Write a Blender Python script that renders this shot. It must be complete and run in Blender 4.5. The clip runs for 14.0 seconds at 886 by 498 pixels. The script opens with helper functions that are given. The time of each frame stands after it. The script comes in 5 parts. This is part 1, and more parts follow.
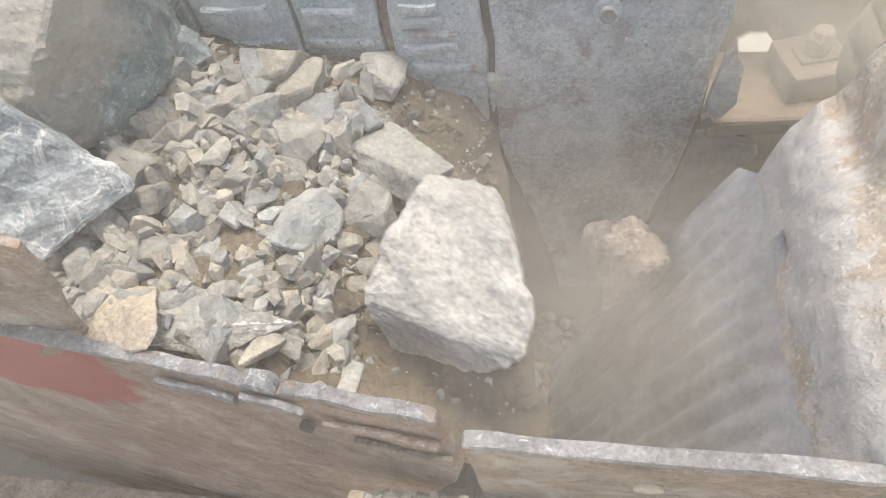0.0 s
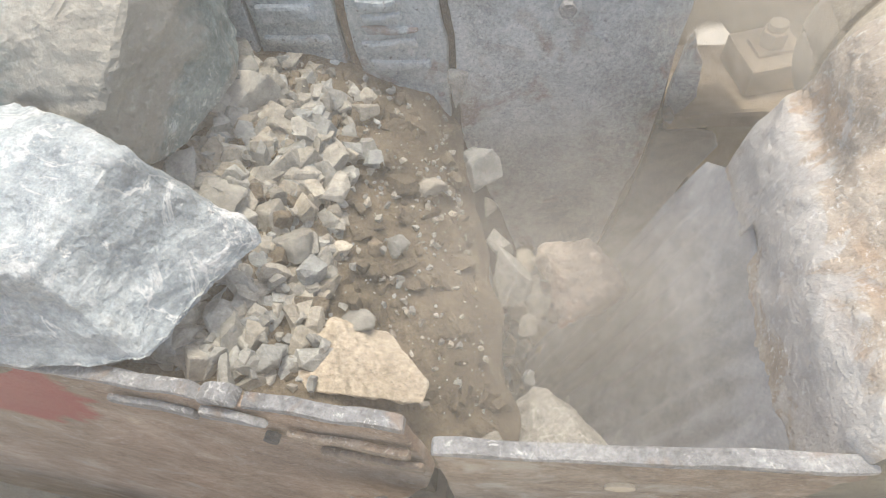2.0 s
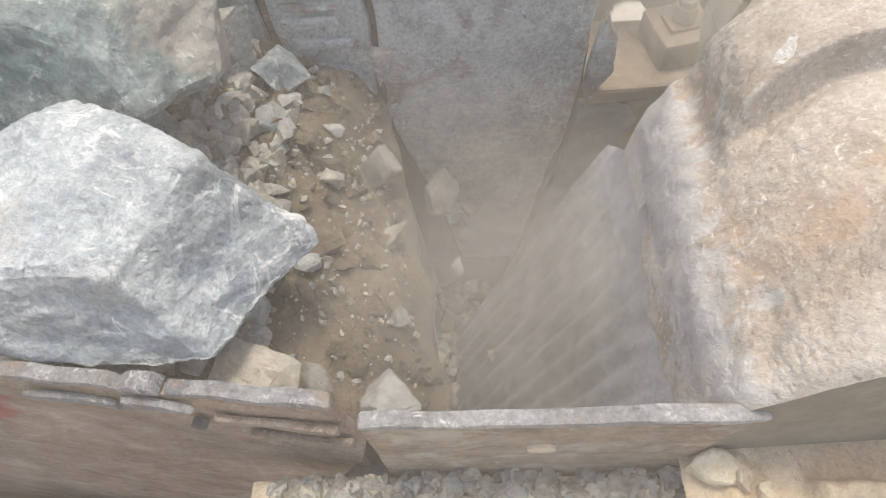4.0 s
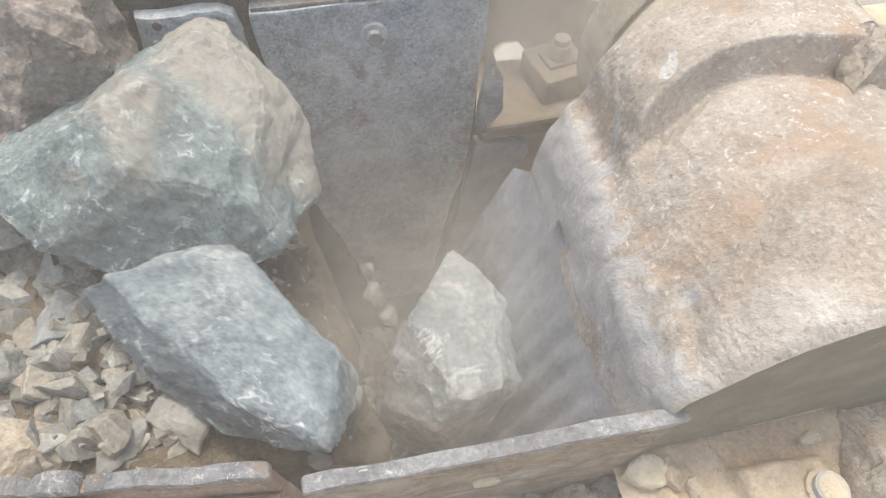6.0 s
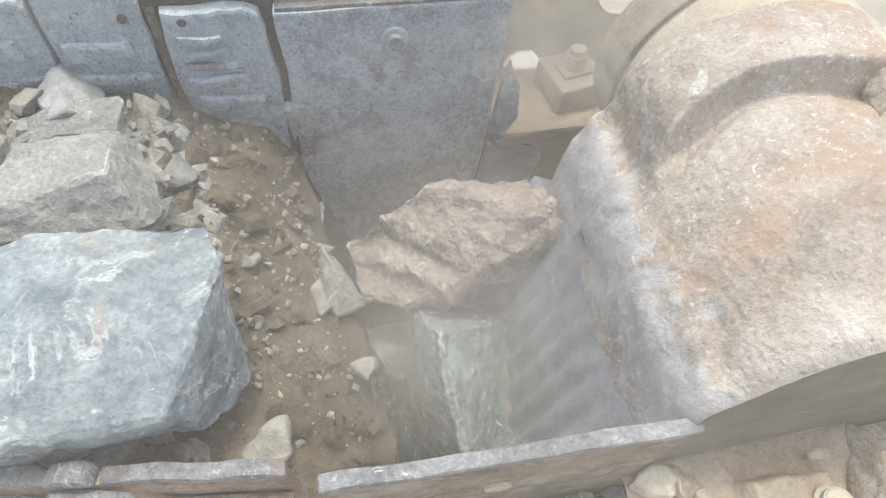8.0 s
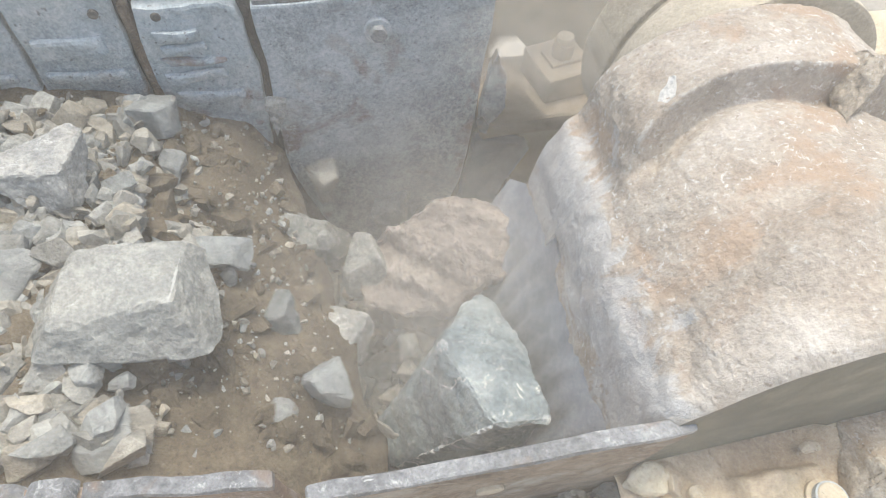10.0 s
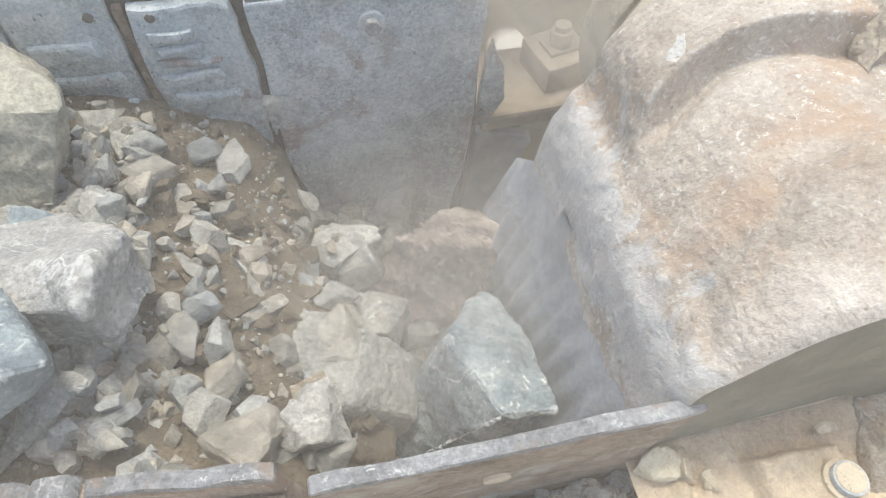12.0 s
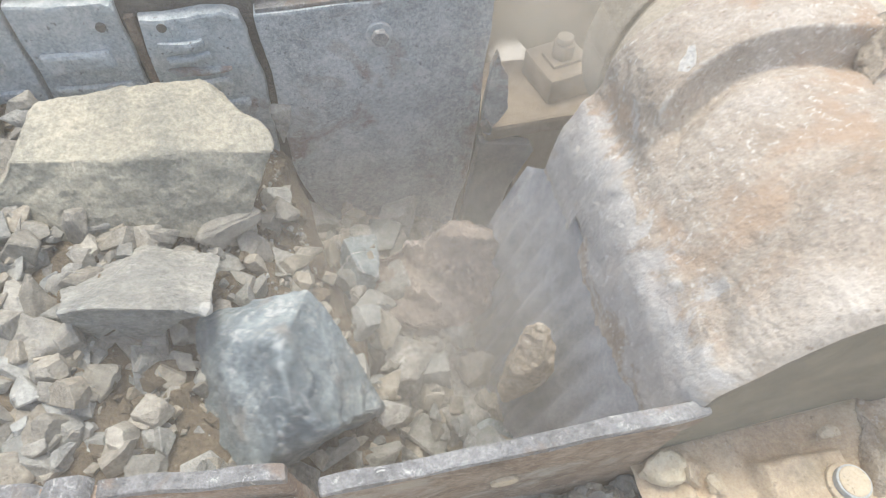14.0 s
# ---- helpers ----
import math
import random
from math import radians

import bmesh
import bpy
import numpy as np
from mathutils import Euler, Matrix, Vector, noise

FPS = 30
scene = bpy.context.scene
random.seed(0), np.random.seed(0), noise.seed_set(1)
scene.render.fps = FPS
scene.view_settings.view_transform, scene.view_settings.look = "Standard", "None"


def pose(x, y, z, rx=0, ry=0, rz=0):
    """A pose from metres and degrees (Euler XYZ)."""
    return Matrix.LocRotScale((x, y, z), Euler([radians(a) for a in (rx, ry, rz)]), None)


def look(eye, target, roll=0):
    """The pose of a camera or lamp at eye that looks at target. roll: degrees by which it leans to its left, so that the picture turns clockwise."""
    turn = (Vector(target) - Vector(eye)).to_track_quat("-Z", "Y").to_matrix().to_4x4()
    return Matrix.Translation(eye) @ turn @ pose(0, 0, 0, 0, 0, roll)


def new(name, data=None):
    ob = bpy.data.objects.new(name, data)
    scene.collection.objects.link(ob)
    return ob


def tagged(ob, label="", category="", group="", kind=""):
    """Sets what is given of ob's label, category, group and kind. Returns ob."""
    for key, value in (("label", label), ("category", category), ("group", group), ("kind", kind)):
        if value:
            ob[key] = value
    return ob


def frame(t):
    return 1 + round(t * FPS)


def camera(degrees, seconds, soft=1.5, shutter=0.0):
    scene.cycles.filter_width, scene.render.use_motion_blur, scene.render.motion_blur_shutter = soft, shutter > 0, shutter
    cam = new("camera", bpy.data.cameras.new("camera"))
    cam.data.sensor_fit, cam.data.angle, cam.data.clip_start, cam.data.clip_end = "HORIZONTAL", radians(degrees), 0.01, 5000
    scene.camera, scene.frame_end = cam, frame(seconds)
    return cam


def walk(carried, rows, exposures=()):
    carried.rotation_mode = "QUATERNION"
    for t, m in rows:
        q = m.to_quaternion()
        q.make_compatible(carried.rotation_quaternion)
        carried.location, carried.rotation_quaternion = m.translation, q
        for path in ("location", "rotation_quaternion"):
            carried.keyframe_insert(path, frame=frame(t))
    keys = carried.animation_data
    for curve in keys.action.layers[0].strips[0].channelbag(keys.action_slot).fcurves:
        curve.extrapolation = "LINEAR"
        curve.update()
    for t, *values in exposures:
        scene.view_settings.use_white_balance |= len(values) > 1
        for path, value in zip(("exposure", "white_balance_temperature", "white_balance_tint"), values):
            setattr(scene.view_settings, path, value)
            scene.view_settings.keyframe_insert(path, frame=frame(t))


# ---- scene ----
# ---------------------------------------------------------------- camera
def shot(x, y, z, dip, turn, lean):
    return pose(x, y, z, 90 - dip, 0, turn) @ pose(0, 0, 0, 0, 0, lean)


cam = camera(72, 14.0, soft=1.1, shutter=0.15)
walk(cam, [
    (0, shot(0.036, -0.028, 1.048, 53.84, 17.86, -12.96)),
    (0.5, shot(0.025, -0.032, 1.034, 53.77, 17.99, -12.78)),
    (1, shot(0.033, -0.029, 1.043, 54.23, 15.09, -11.09)),
    (1.5, shot(0.055, -0.021, 1.025, 54.37, 13.76, -11.76)),
    (2, shot(0.039, -0.002, 1.034, 54.90, 12.99, -10.57)),
    (2.2, shot(0.043, 0.000, 1.031, 55.07, 13.77, -11.15)),
    (4.3, shot(0.092, -0.014, 1.052, 57.77, -0.24, -1.13)),
    (4.5, shot(0.085, -0.002, 1.067, 56.86, -4.21, 3.78)),
    (5, shot(0.061, 0.001, 1.085, 54.82, -10.49, 4.63)),
    (5.5, shot(0.051, -0.007, 1.082, 54.63, -12.84, 3.20)),
    (6, shot(0.055, -0.006, 1.074, 54.60, -11.97, 1.47)),
    (6.5, shot(0.041, -0.001, 1.068, 54.99, -11.27, 0.61)),
    (7, shot(0.022, 0.007, 1.063, 54.96, -13.03, 3.07)),
    (7.5, shot(0.000, -0.000, 1.070, 54.00, -14.00, 5.00)),
    (8, shot(0.009, -0.004, 1.079, 54.12, -12.51, 3.89)),
    (8.5, shot(0.010, 0.013, 1.071, 54.82, -13.24, 4.64)),
    (8.7, shot(0.023, 0.026, 1.085, 55.83, -12.35, 4.12)),
    (10.8, shot(0.022, 0.039, 1.072, 55.02, -15.16, 4.33)),
    (11, shot(0.024, 0.036, 1.071, 54.57, -14.71, 3.91)),
    (11.5, shot(0.033, 0.021, 1.056, 54.21, -12.77, 1.20)),
    (12, shot(0.048, 0.010, 1.045, 55.12, -12.06, 0.47)),
    (12.5, shot(0.039, 0.012, 1.045, 54.83, -11.86, 0.55)),
    (13, shot(0.028, 0.011, 1.047, 54.57, -12.13, 1.41)),
    (13.5, shot(0.032, 0.005, 1.054, 54.20, -12.77, 1.55)),
    (14, shot(0.022, -0.008, 1.051, 53.93, -12.49, 0.99)),
], exposures=[(0, 0.90, 6950, 7), (2.2, 0.90, 6950, 6), (4.5, 0.68, 7000, 8), (6.5, 0.74, 6700, 6), (9, 0.82, 6500, 4), (12, 0.82, 6500, 4), (13, 0.74, 6500, 5), (14, 0.78, 6550, 5)])

# ---------------------------------------------------------------- light
world = bpy.data.worlds.new("sky")
scene.world = world
world.use_nodes = True
wn = world.node_tree.nodes
sky = wn.new("ShaderNodeTexSky")
sky.sky_type, sky.sun_disc = "NISHITA", False
sky.sun_elevation, sky.sun_rotation = radians(79), radians(17)
sky.dust_density, sky.air_density = 4.0, 1.0
world.node_tree.links.new(sky.outputs[0], wn["Background"].inputs[0])
wn["Background"].inputs[1].default_value = 0.142

lamp = bpy.data.lights.new("sun", "SUN")
lamp.energy, lamp.angle, lamp.color = 1.52, radians(12), (1.0, 0.94, 0.84)
sun = new("sun", lamp)
sun.matrix_world = look((0.35, 1.15, 6.0), (0, 0, 0))


# ---------------------------------------------------------------- materials
def surface(name, tones, grain=6.0, rough=0.75, metal=0.0, bump=0.75, fine=75.0, fleck=None, fleck_cut=0.62,
            fleck_scale=18.0, vary=0.0, island=False, stretch=(1, 1, 1), stain=None, stain_cut=0.55, stain_scale=2.5, pits=None, coat=None, grit=0.4, vein=None, scuff=None, side=None):
    """A weathered surface: three tones in broad patches, flecks, stains, and relief at two scales."""
    m = bpy.data.materials.new(name)
    m.use_nodes = True
    n, l = m.node_tree.nodes, m.node_tree.links
    p = n["Principled BSDF"]
    p.inputs["Metallic"].default_value = metal
    co = n.new("ShaderNodeTexCoord")
    mp = n.new("ShaderNodeMapping")
    mp.inputs["Scale"].default_value = stretch
    l.new(co.outputs["Object"], mp.inputs["Vector"])
    src = mp.outputs[0]
    info = n.new("ShaderNodeNewGeometry") if island else n.new("ShaderNodeObjectInfo")
    rnd = info.outputs["Random Per Island"] if island else info.outputs["Random"]
    shift = n.new("ShaderNodeVectorMath")
    shift.operation = "MULTIPLY_ADD"
    comb = n.new("ShaderNodeCombineXYZ")
    l.new(rnd, comb.inputs[0]), l.new(rnd, comb.inputs[1])
    l.new(comb.outputs[0], shift.inputs[0])
    shift.inputs[1].default_value = (7.0, 13.0, 0.0)
    l.new(src, shift.inputs[2])
    src = shift.outputs[0]

    def noise_tex(scale, detail=6.0, roughness=0.6, warp=0.0):
        t = n.new("ShaderNodeTexNoise")
        t.inputs["Scale"].default_value, t.inputs["Detail"].default_value = scale, detail
        t.inputs["Roughness"].default_value, t.inputs["Distortion"].default_value = roughness, warp
        l.new(src, t.inputs["Vector"])
        return t.outputs["Fac"]

    def ramp(fac, stops):
        r = n.new("ShaderNodeValToRGB")
        while len(r.color_ramp.elements) < len(stops):
            r.color_ramp.elements.new(0.5)
        for e, (at, c) in zip(r.color_ramp.elements, stops):
            e.position, e.color = at, (*c, 1)
        l.new(fac, r.inputs[0])
        return r.outputs[0]

    def mix(fac, a, b, mode="MIX"):
        x = n.new("ShaderNodeMix")
        x.data_type, x.blend_type = "RGBA", mode
        if isinstance(fac, float):
            x.inputs[0].default_value = fac
        else:
            l.new(fac, x.inputs[0])
        for sock, v in ((x.inputs[6], a), (x.inputs[7], b)):
            if isinstance(v, tuple):
                sock.default_value = (*v, 1)
            else:
                l.new(v, sock)
        return x.outputs[2]

    broad, mid, small = noise_tex(grain, 8.0, 0.65, 0.4), noise_tex(grain * 4, 6.0), noise_tex(fine, 4.0, 0.7)
    col = ramp(broad, [(0.3, tones[0]), (0.5, tones[1]), (0.7, tones[2])])
    col = mix(0.35, col, ramp(mid, [(0.3, tones[0]), (0.7, tones[2])]))
    col = mix(grit, col, ramp(small, [(0.33, (0.24, 0.24, 0.24)), (0.67, (0.76, 0.76, 0.76))]), "OVERLAY")
    speck = noise_tex(fine * 2.1, 2.0, 0.6, 0.3)
    col = mix(grit * 0.5, col, ramp(speck, [(0.34, (0.26, 0.26, 0.26)), (0.5, (0.5, 0.5, 0.5)), (0.66, (0.80, 0.80, 0.80))]), "OVERLAY")
    wide = noise_tex(grain * 0.45, 3.0, 0.5, 0.3)
    col = mix(0.55, col, ramp(wide, [(0.35, (0.34, 0.34, 0.34)), (0.65, (0.66, 0.66, 0.66))]), "OVERLAY")
    if stain:
        s = noise_tex(stain_scale, 5.0, 0.6, 0.5)
        col = mix(ramp(s, [(stain_cut, (0, 0, 0)), (stain_cut + 0.1, (0.8, 0.8, 0.8))]), col, stain)
    if fleck:
        f = noise_tex(fleck_scale, 10.0, 0.82, 0.5)
        where = ramp(noise_tex(grain * 0.9, 4.0, 0.6, 0.6), [(0.40, (0.30, 0.30, 0.30)), (0.60, (1, 1, 1))])
        amount = mix(1.0, ramp(f, [(fleck_cut - 0.015, (0, 0, 0)), (fleck_cut + 0.03, (0.9, 0.9, 0.9))]), where, "MULTIPLY")
        col = mix(amount, col, fleck)
    if pits:
        g = noise_tex(fine * 0.8, 3.0, 0.6, 0.2)
        col = mix(ramp(g, [(0.30, (0.7, 0.7, 0.7)), (0.36, (0, 0, 0))]), col, pits)
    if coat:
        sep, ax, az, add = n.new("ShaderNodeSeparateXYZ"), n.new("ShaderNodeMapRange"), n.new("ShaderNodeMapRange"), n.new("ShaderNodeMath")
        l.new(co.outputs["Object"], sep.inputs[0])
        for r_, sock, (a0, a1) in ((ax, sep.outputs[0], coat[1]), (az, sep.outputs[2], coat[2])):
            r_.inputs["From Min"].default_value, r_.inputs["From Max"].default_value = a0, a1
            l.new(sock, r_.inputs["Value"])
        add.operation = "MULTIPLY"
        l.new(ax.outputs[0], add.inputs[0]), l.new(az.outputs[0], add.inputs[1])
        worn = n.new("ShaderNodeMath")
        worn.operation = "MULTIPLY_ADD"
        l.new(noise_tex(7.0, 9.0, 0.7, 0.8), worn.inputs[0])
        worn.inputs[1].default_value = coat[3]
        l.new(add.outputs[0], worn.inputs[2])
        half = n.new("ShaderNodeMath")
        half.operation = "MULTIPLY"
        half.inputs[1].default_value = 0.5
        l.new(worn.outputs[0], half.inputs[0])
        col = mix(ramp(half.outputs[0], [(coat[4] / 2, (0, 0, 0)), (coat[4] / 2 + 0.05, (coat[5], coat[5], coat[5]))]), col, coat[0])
    if vein:
        a = noise_tex(grain * 0.7, 7.0, 0.62, 1.0)
        thin = ramp(a, [(0.485, (0, 0, 0)), (0.499, (0.75, 0.75, 0.75)), (0.513, (0, 0, 0))])
        patch = ramp(noise_tex(grain * 1.3, 3.0, 0.5, 0.2), [(0.48, (0, 0, 0)), (0.6, (1, 1, 1))])
        col = mix(mix(1.0, thin, patch, "MULTIPLY"), col, vein)
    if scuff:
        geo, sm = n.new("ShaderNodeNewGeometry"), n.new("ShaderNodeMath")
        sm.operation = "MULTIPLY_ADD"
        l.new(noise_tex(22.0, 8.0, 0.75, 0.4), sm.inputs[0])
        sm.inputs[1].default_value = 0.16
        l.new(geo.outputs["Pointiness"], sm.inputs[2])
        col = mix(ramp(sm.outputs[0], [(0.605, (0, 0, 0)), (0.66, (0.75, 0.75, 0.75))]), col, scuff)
    if side:
        dot, lean = n.new("ShaderNodeVectorMath"), n.new("ShaderNodeMath")
        dot.operation, lean.operation = "DOT_PRODUCT", "MULTIPLY_ADD"
        l.new(co.outputs["Object"], dot.inputs[0])
        dot.inputs[1].default_value = side[1]
        l.new(noise_tex(5.0, 8.0, 0.7, 0.6), lean.inputs[0])
        lean.inputs[1].default_value = side[2]
        l.new(dot.outputs["Value"], lean.inputs[2])
        dusted = mix(0.5, side[0], mix(0.6, ramp(mid, [(0.35, (0.27, 0.235, 0.20)), (0.65, (0.50, 0.45, 0.39))]), col))
        col = mix(ramp(lean.outputs[0], [(side[3], (0, 0, 0)), (side[3] + 0.06, (0.92, 0.92, 0.92))]), col, dusted)
    if vary:
        hue = n.new("ShaderNodeHueSaturation")
        rr = n.new("ShaderNodeMapRange")
        rr.inputs["To Min"].default_value, rr.inputs["To Max"].default_value = 1 - vary, 1 + vary
        l.new(rnd, rr.inputs["Value"])
        l.new(rr.outputs[0], hue.inputs["Value"])
        r2 = n.new("ShaderNodeMath")
        r2.operation = "FRACT"
        r3 = n.new("ShaderNodeMath")
        r3.operation = "MULTIPLY"
        r3.inputs[1].default_value = 17.3
        l.new(rnd, r3.inputs[0]), l.new(r3.outputs[0], r2.inputs[0])
        warm = mix(r2.outputs[0], (0.92, 0.99, 1.04), (1.06, 1.0, 0.89))
        col = mix(1.0, col, warm, "MULTIPLY")
        l.new(col, hue.inputs["Color"])
        col = hue.outputs[0]
    l.new(col, p.inputs["Base Color"])
    rg = n.new("ShaderNodeMapRange")
    rg.inputs["To Min"].default_value, rg.inputs["To Max"].default_value = rough - 0.12, min(1.0, rough + 0.15)
    l.new(mid, rg.inputs["Value"])
    l.new(rg.outputs[0], p.inputs["Roughness"])
    b1, b2 = n.new("ShaderNodeBump"), n.new("ShaderNodeBump")
    b1.inputs["Strength"].default_value, b1.inputs["Distance"].default_value = bump, 0.02
    b2.inputs["Strength"].default_value, b2.inputs["Distance"].default_value = bump, 0.006
    l.new(mid, b1.inputs["Height"]), l.new(small, b2.inputs["Height"])
    l.new(b1.outputs[0], b2.inputs["Normal"]), l.new(b2.outputs[0], p.inputs["Normal"])
    return m


WHITE = (0.72, 0.72, 0.70)
STONE = {
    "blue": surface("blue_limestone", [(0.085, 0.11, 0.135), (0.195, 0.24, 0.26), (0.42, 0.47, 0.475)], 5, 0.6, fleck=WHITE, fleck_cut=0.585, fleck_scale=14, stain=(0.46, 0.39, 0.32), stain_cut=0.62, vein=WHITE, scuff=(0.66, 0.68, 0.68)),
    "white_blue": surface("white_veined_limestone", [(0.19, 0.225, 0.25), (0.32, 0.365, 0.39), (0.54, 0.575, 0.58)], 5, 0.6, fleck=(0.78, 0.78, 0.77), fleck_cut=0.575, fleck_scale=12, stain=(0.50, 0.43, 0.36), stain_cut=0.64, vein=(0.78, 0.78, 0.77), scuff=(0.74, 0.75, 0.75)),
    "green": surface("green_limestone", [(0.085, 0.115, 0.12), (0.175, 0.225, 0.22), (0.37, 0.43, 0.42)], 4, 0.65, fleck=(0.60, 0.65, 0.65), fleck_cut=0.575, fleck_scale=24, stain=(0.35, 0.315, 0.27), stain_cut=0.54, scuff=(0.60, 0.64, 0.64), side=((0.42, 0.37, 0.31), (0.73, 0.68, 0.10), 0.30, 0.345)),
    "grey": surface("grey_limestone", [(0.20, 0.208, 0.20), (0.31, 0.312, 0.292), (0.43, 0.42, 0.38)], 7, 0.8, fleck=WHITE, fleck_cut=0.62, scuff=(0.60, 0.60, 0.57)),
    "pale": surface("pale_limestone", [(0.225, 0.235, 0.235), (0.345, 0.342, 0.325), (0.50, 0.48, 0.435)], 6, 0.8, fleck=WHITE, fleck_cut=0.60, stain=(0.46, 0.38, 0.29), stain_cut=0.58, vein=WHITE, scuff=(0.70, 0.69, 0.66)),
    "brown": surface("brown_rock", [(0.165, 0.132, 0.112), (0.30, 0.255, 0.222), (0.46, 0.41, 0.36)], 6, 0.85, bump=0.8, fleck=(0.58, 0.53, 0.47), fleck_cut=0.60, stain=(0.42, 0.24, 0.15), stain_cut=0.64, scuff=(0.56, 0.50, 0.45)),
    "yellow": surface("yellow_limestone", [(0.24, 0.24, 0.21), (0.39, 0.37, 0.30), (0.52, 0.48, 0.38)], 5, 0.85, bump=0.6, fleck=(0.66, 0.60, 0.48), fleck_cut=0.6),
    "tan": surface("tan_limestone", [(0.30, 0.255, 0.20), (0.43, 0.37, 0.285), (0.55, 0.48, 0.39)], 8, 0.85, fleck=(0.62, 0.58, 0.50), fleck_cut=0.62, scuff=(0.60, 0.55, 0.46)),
}
RUBBLE = surface("rubble_stone", [(0.265, 0.268, 0.265), (0.365, 0.362, 0.35), (0.49, 0.48, 0.455)], 5, 0.85, vary=0.22, grit=0.25, bump=0.5)
GRAVEL = surface("gravel", [(0.25, 0.24, 0.22), (0.35, 0.335, 0.31), (0.47, 0.455, 0.42)], 30, 0.9, grit=0.25, bump=0.5, vary=0.25, island=True)
SOIL = surface("brown_soil", [(0.09, 0.073, 0.050), (0.155, 0.126, 0.088), (0.25, 0.208, 0.154)], 8, 0.95, bump=1.0, fine=120, fleck=(0.36, 0.32, 0.26), fleck_cut=0.60, fleck_scale=60, pits=(0.07, 0.058, 0.045))
CHEEK = surface("worn_steel_plate", [(0.31, 0.345, 0.375), (0.46, 0.505, 0.535), (0.61, 0.645, 0.66)], 9, 0.58, 0.12, 0.45, 110, grit=0.5, fleck=(0.66, 0.70, 0.715), fleck_cut=0.545, fleck_scale=70, pits=(0.15, 0.14, 0.14), stain=(0.30, 0.235, 0.20), stain_cut=0.565, stain_scale=5)
LINER = surface("worn_liner_steel", [(0.34, 0.395, 0.43), (0.46, 0.515, 0.545), (0.59, 0.625, 0.625)], 5, 0.68, 0.15, 0.5, 90, fleck=(0.66, 0.69, 0.70), fleck_cut=0.555, fleck_scale=40, pits=(0.17, 0.15, 0.14), stain=(0.30, 0.22, 0.18), stain_cut=0.57, stain_scale=6)
JAW = surface("manganese_jaw_steel", [(0.235, 0.25, 0.285), (0.33, 0.35, 0.39), (0.45, 0.47, 0.50)], 6, 0.5, 0.3, 0.3, 90, grit=0.25, fleck=(0.55, 0.58, 0.60), fleck_cut=0.66)
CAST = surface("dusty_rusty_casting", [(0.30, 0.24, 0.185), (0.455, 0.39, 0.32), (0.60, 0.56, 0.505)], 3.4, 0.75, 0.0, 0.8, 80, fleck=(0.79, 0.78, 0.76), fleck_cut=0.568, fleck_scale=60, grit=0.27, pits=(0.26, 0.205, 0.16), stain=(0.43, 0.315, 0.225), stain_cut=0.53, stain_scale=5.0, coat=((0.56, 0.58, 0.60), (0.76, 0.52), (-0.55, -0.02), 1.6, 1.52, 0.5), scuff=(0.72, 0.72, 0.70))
BOSS = surface("rough_dusty_casting", [(0.30, 0.25, 0.195), (0.45, 0.39, 0.315), (0.56, 0.51, 0.43)], 6, 0.85, 0.0, 0.8, 80, fleck=(0.68, 0.66, 0.62), fleck_cut=0.575, fleck_scale=55, pits=(0.27, 0.215, 0.17), stain=(0.44, 0.34, 0.24), stain_cut=0.55, stain_scale=6)
RIM = surface("scuffed_bare_steel", [(0.13, 0.13, 0.135), (0.24, 0.245, 0.255), (0.42, 0.425, 0.43)], 12, 0.5, 0.3, 0.6, 120, fleck=(0.66, 0.66, 0.65), fleck_cut=0.575, fleck_scale=40, stain=(0.26, 0.20, 0.16), stain_cut=0.56, stain_scale=9)
RUST = surface("rusty_plate", [(0.15, 0.108, 0.078), (0.285, 0.215, 0.162), (0.44, 0.365, 0.29)], 7, 0.8, 0.1, 0.6, 90, stretch=(1, 1, 1.3), stain=(0.46, 0.42, 0.36), stain_cut=0.56, stain_scale=6, fleck=(0.52, 0.48, 0.43), fleck_cut=0.58, fleck_scale=60)
PAINTED = surface("rusty_plate_with_red_paint", [(0.19, 0.125, 0.09), (0.34, 0.245, 0.185), (0.49, 0.40, 0.32)], 6, 0.75, 0.1, 0.6, 90, stretch=(1, 1, 1.3), stain=(0.40, 0.35, 0.30), stain_cut=0.61, stain_scale=5, fleck=(0.54, 0.48, 0.43), fleck_cut=0.58, fleck_scale=50, coat=((0.36, 0.085, 0.075), (-0.45, -0.95), (-0.62, -0.20), 0.6, 0.80, 0.9))
SCRAPE = surface("scraped_bluish_steel", [(0.44, 0.48, 0.50), (0.54, 0.58, 0.60), (0.64, 0.67, 0.68)], 20, 0.5, 0.2, 0.5, 120)
DUSTY = surface("dust_caked_steel", [(0.46, 0.385, 0.275), (0.60, 0.51, 0.375), (0.69, 0.60, 0.46)], 5, 0.95, 0.0, 0.5, 90, grit=0.22, fleck=(0.64, 0.58, 0.48), fleck_cut=0.58, fleck_scale=30, pits=(0.30, 0.25, 0.19))
GRIMY = surface("grimy_dusted_steel", [(0.34, 0.30, 0.235), (0.46, 0.41, 0.325), (0.56, 0.50, 0.41)], 5, 0.9, 0.0, 0.4, 110, grit=0.25, fleck=(0.48, 0.43, 0.35), fleck_cut=0.60, fleck_scale=40)
# greasy dust tone, darkened further to carry the casting end's shade in its colour
OILY_SHADED = surface("greasy_steel_with_shade", [(0.15, 0.135, 0.10), (0.22, 0.20, 0.155), (0.30, 0.275, 0.215)], 5, 0.8, 0.0, 0.4, 110, grit=0.25)
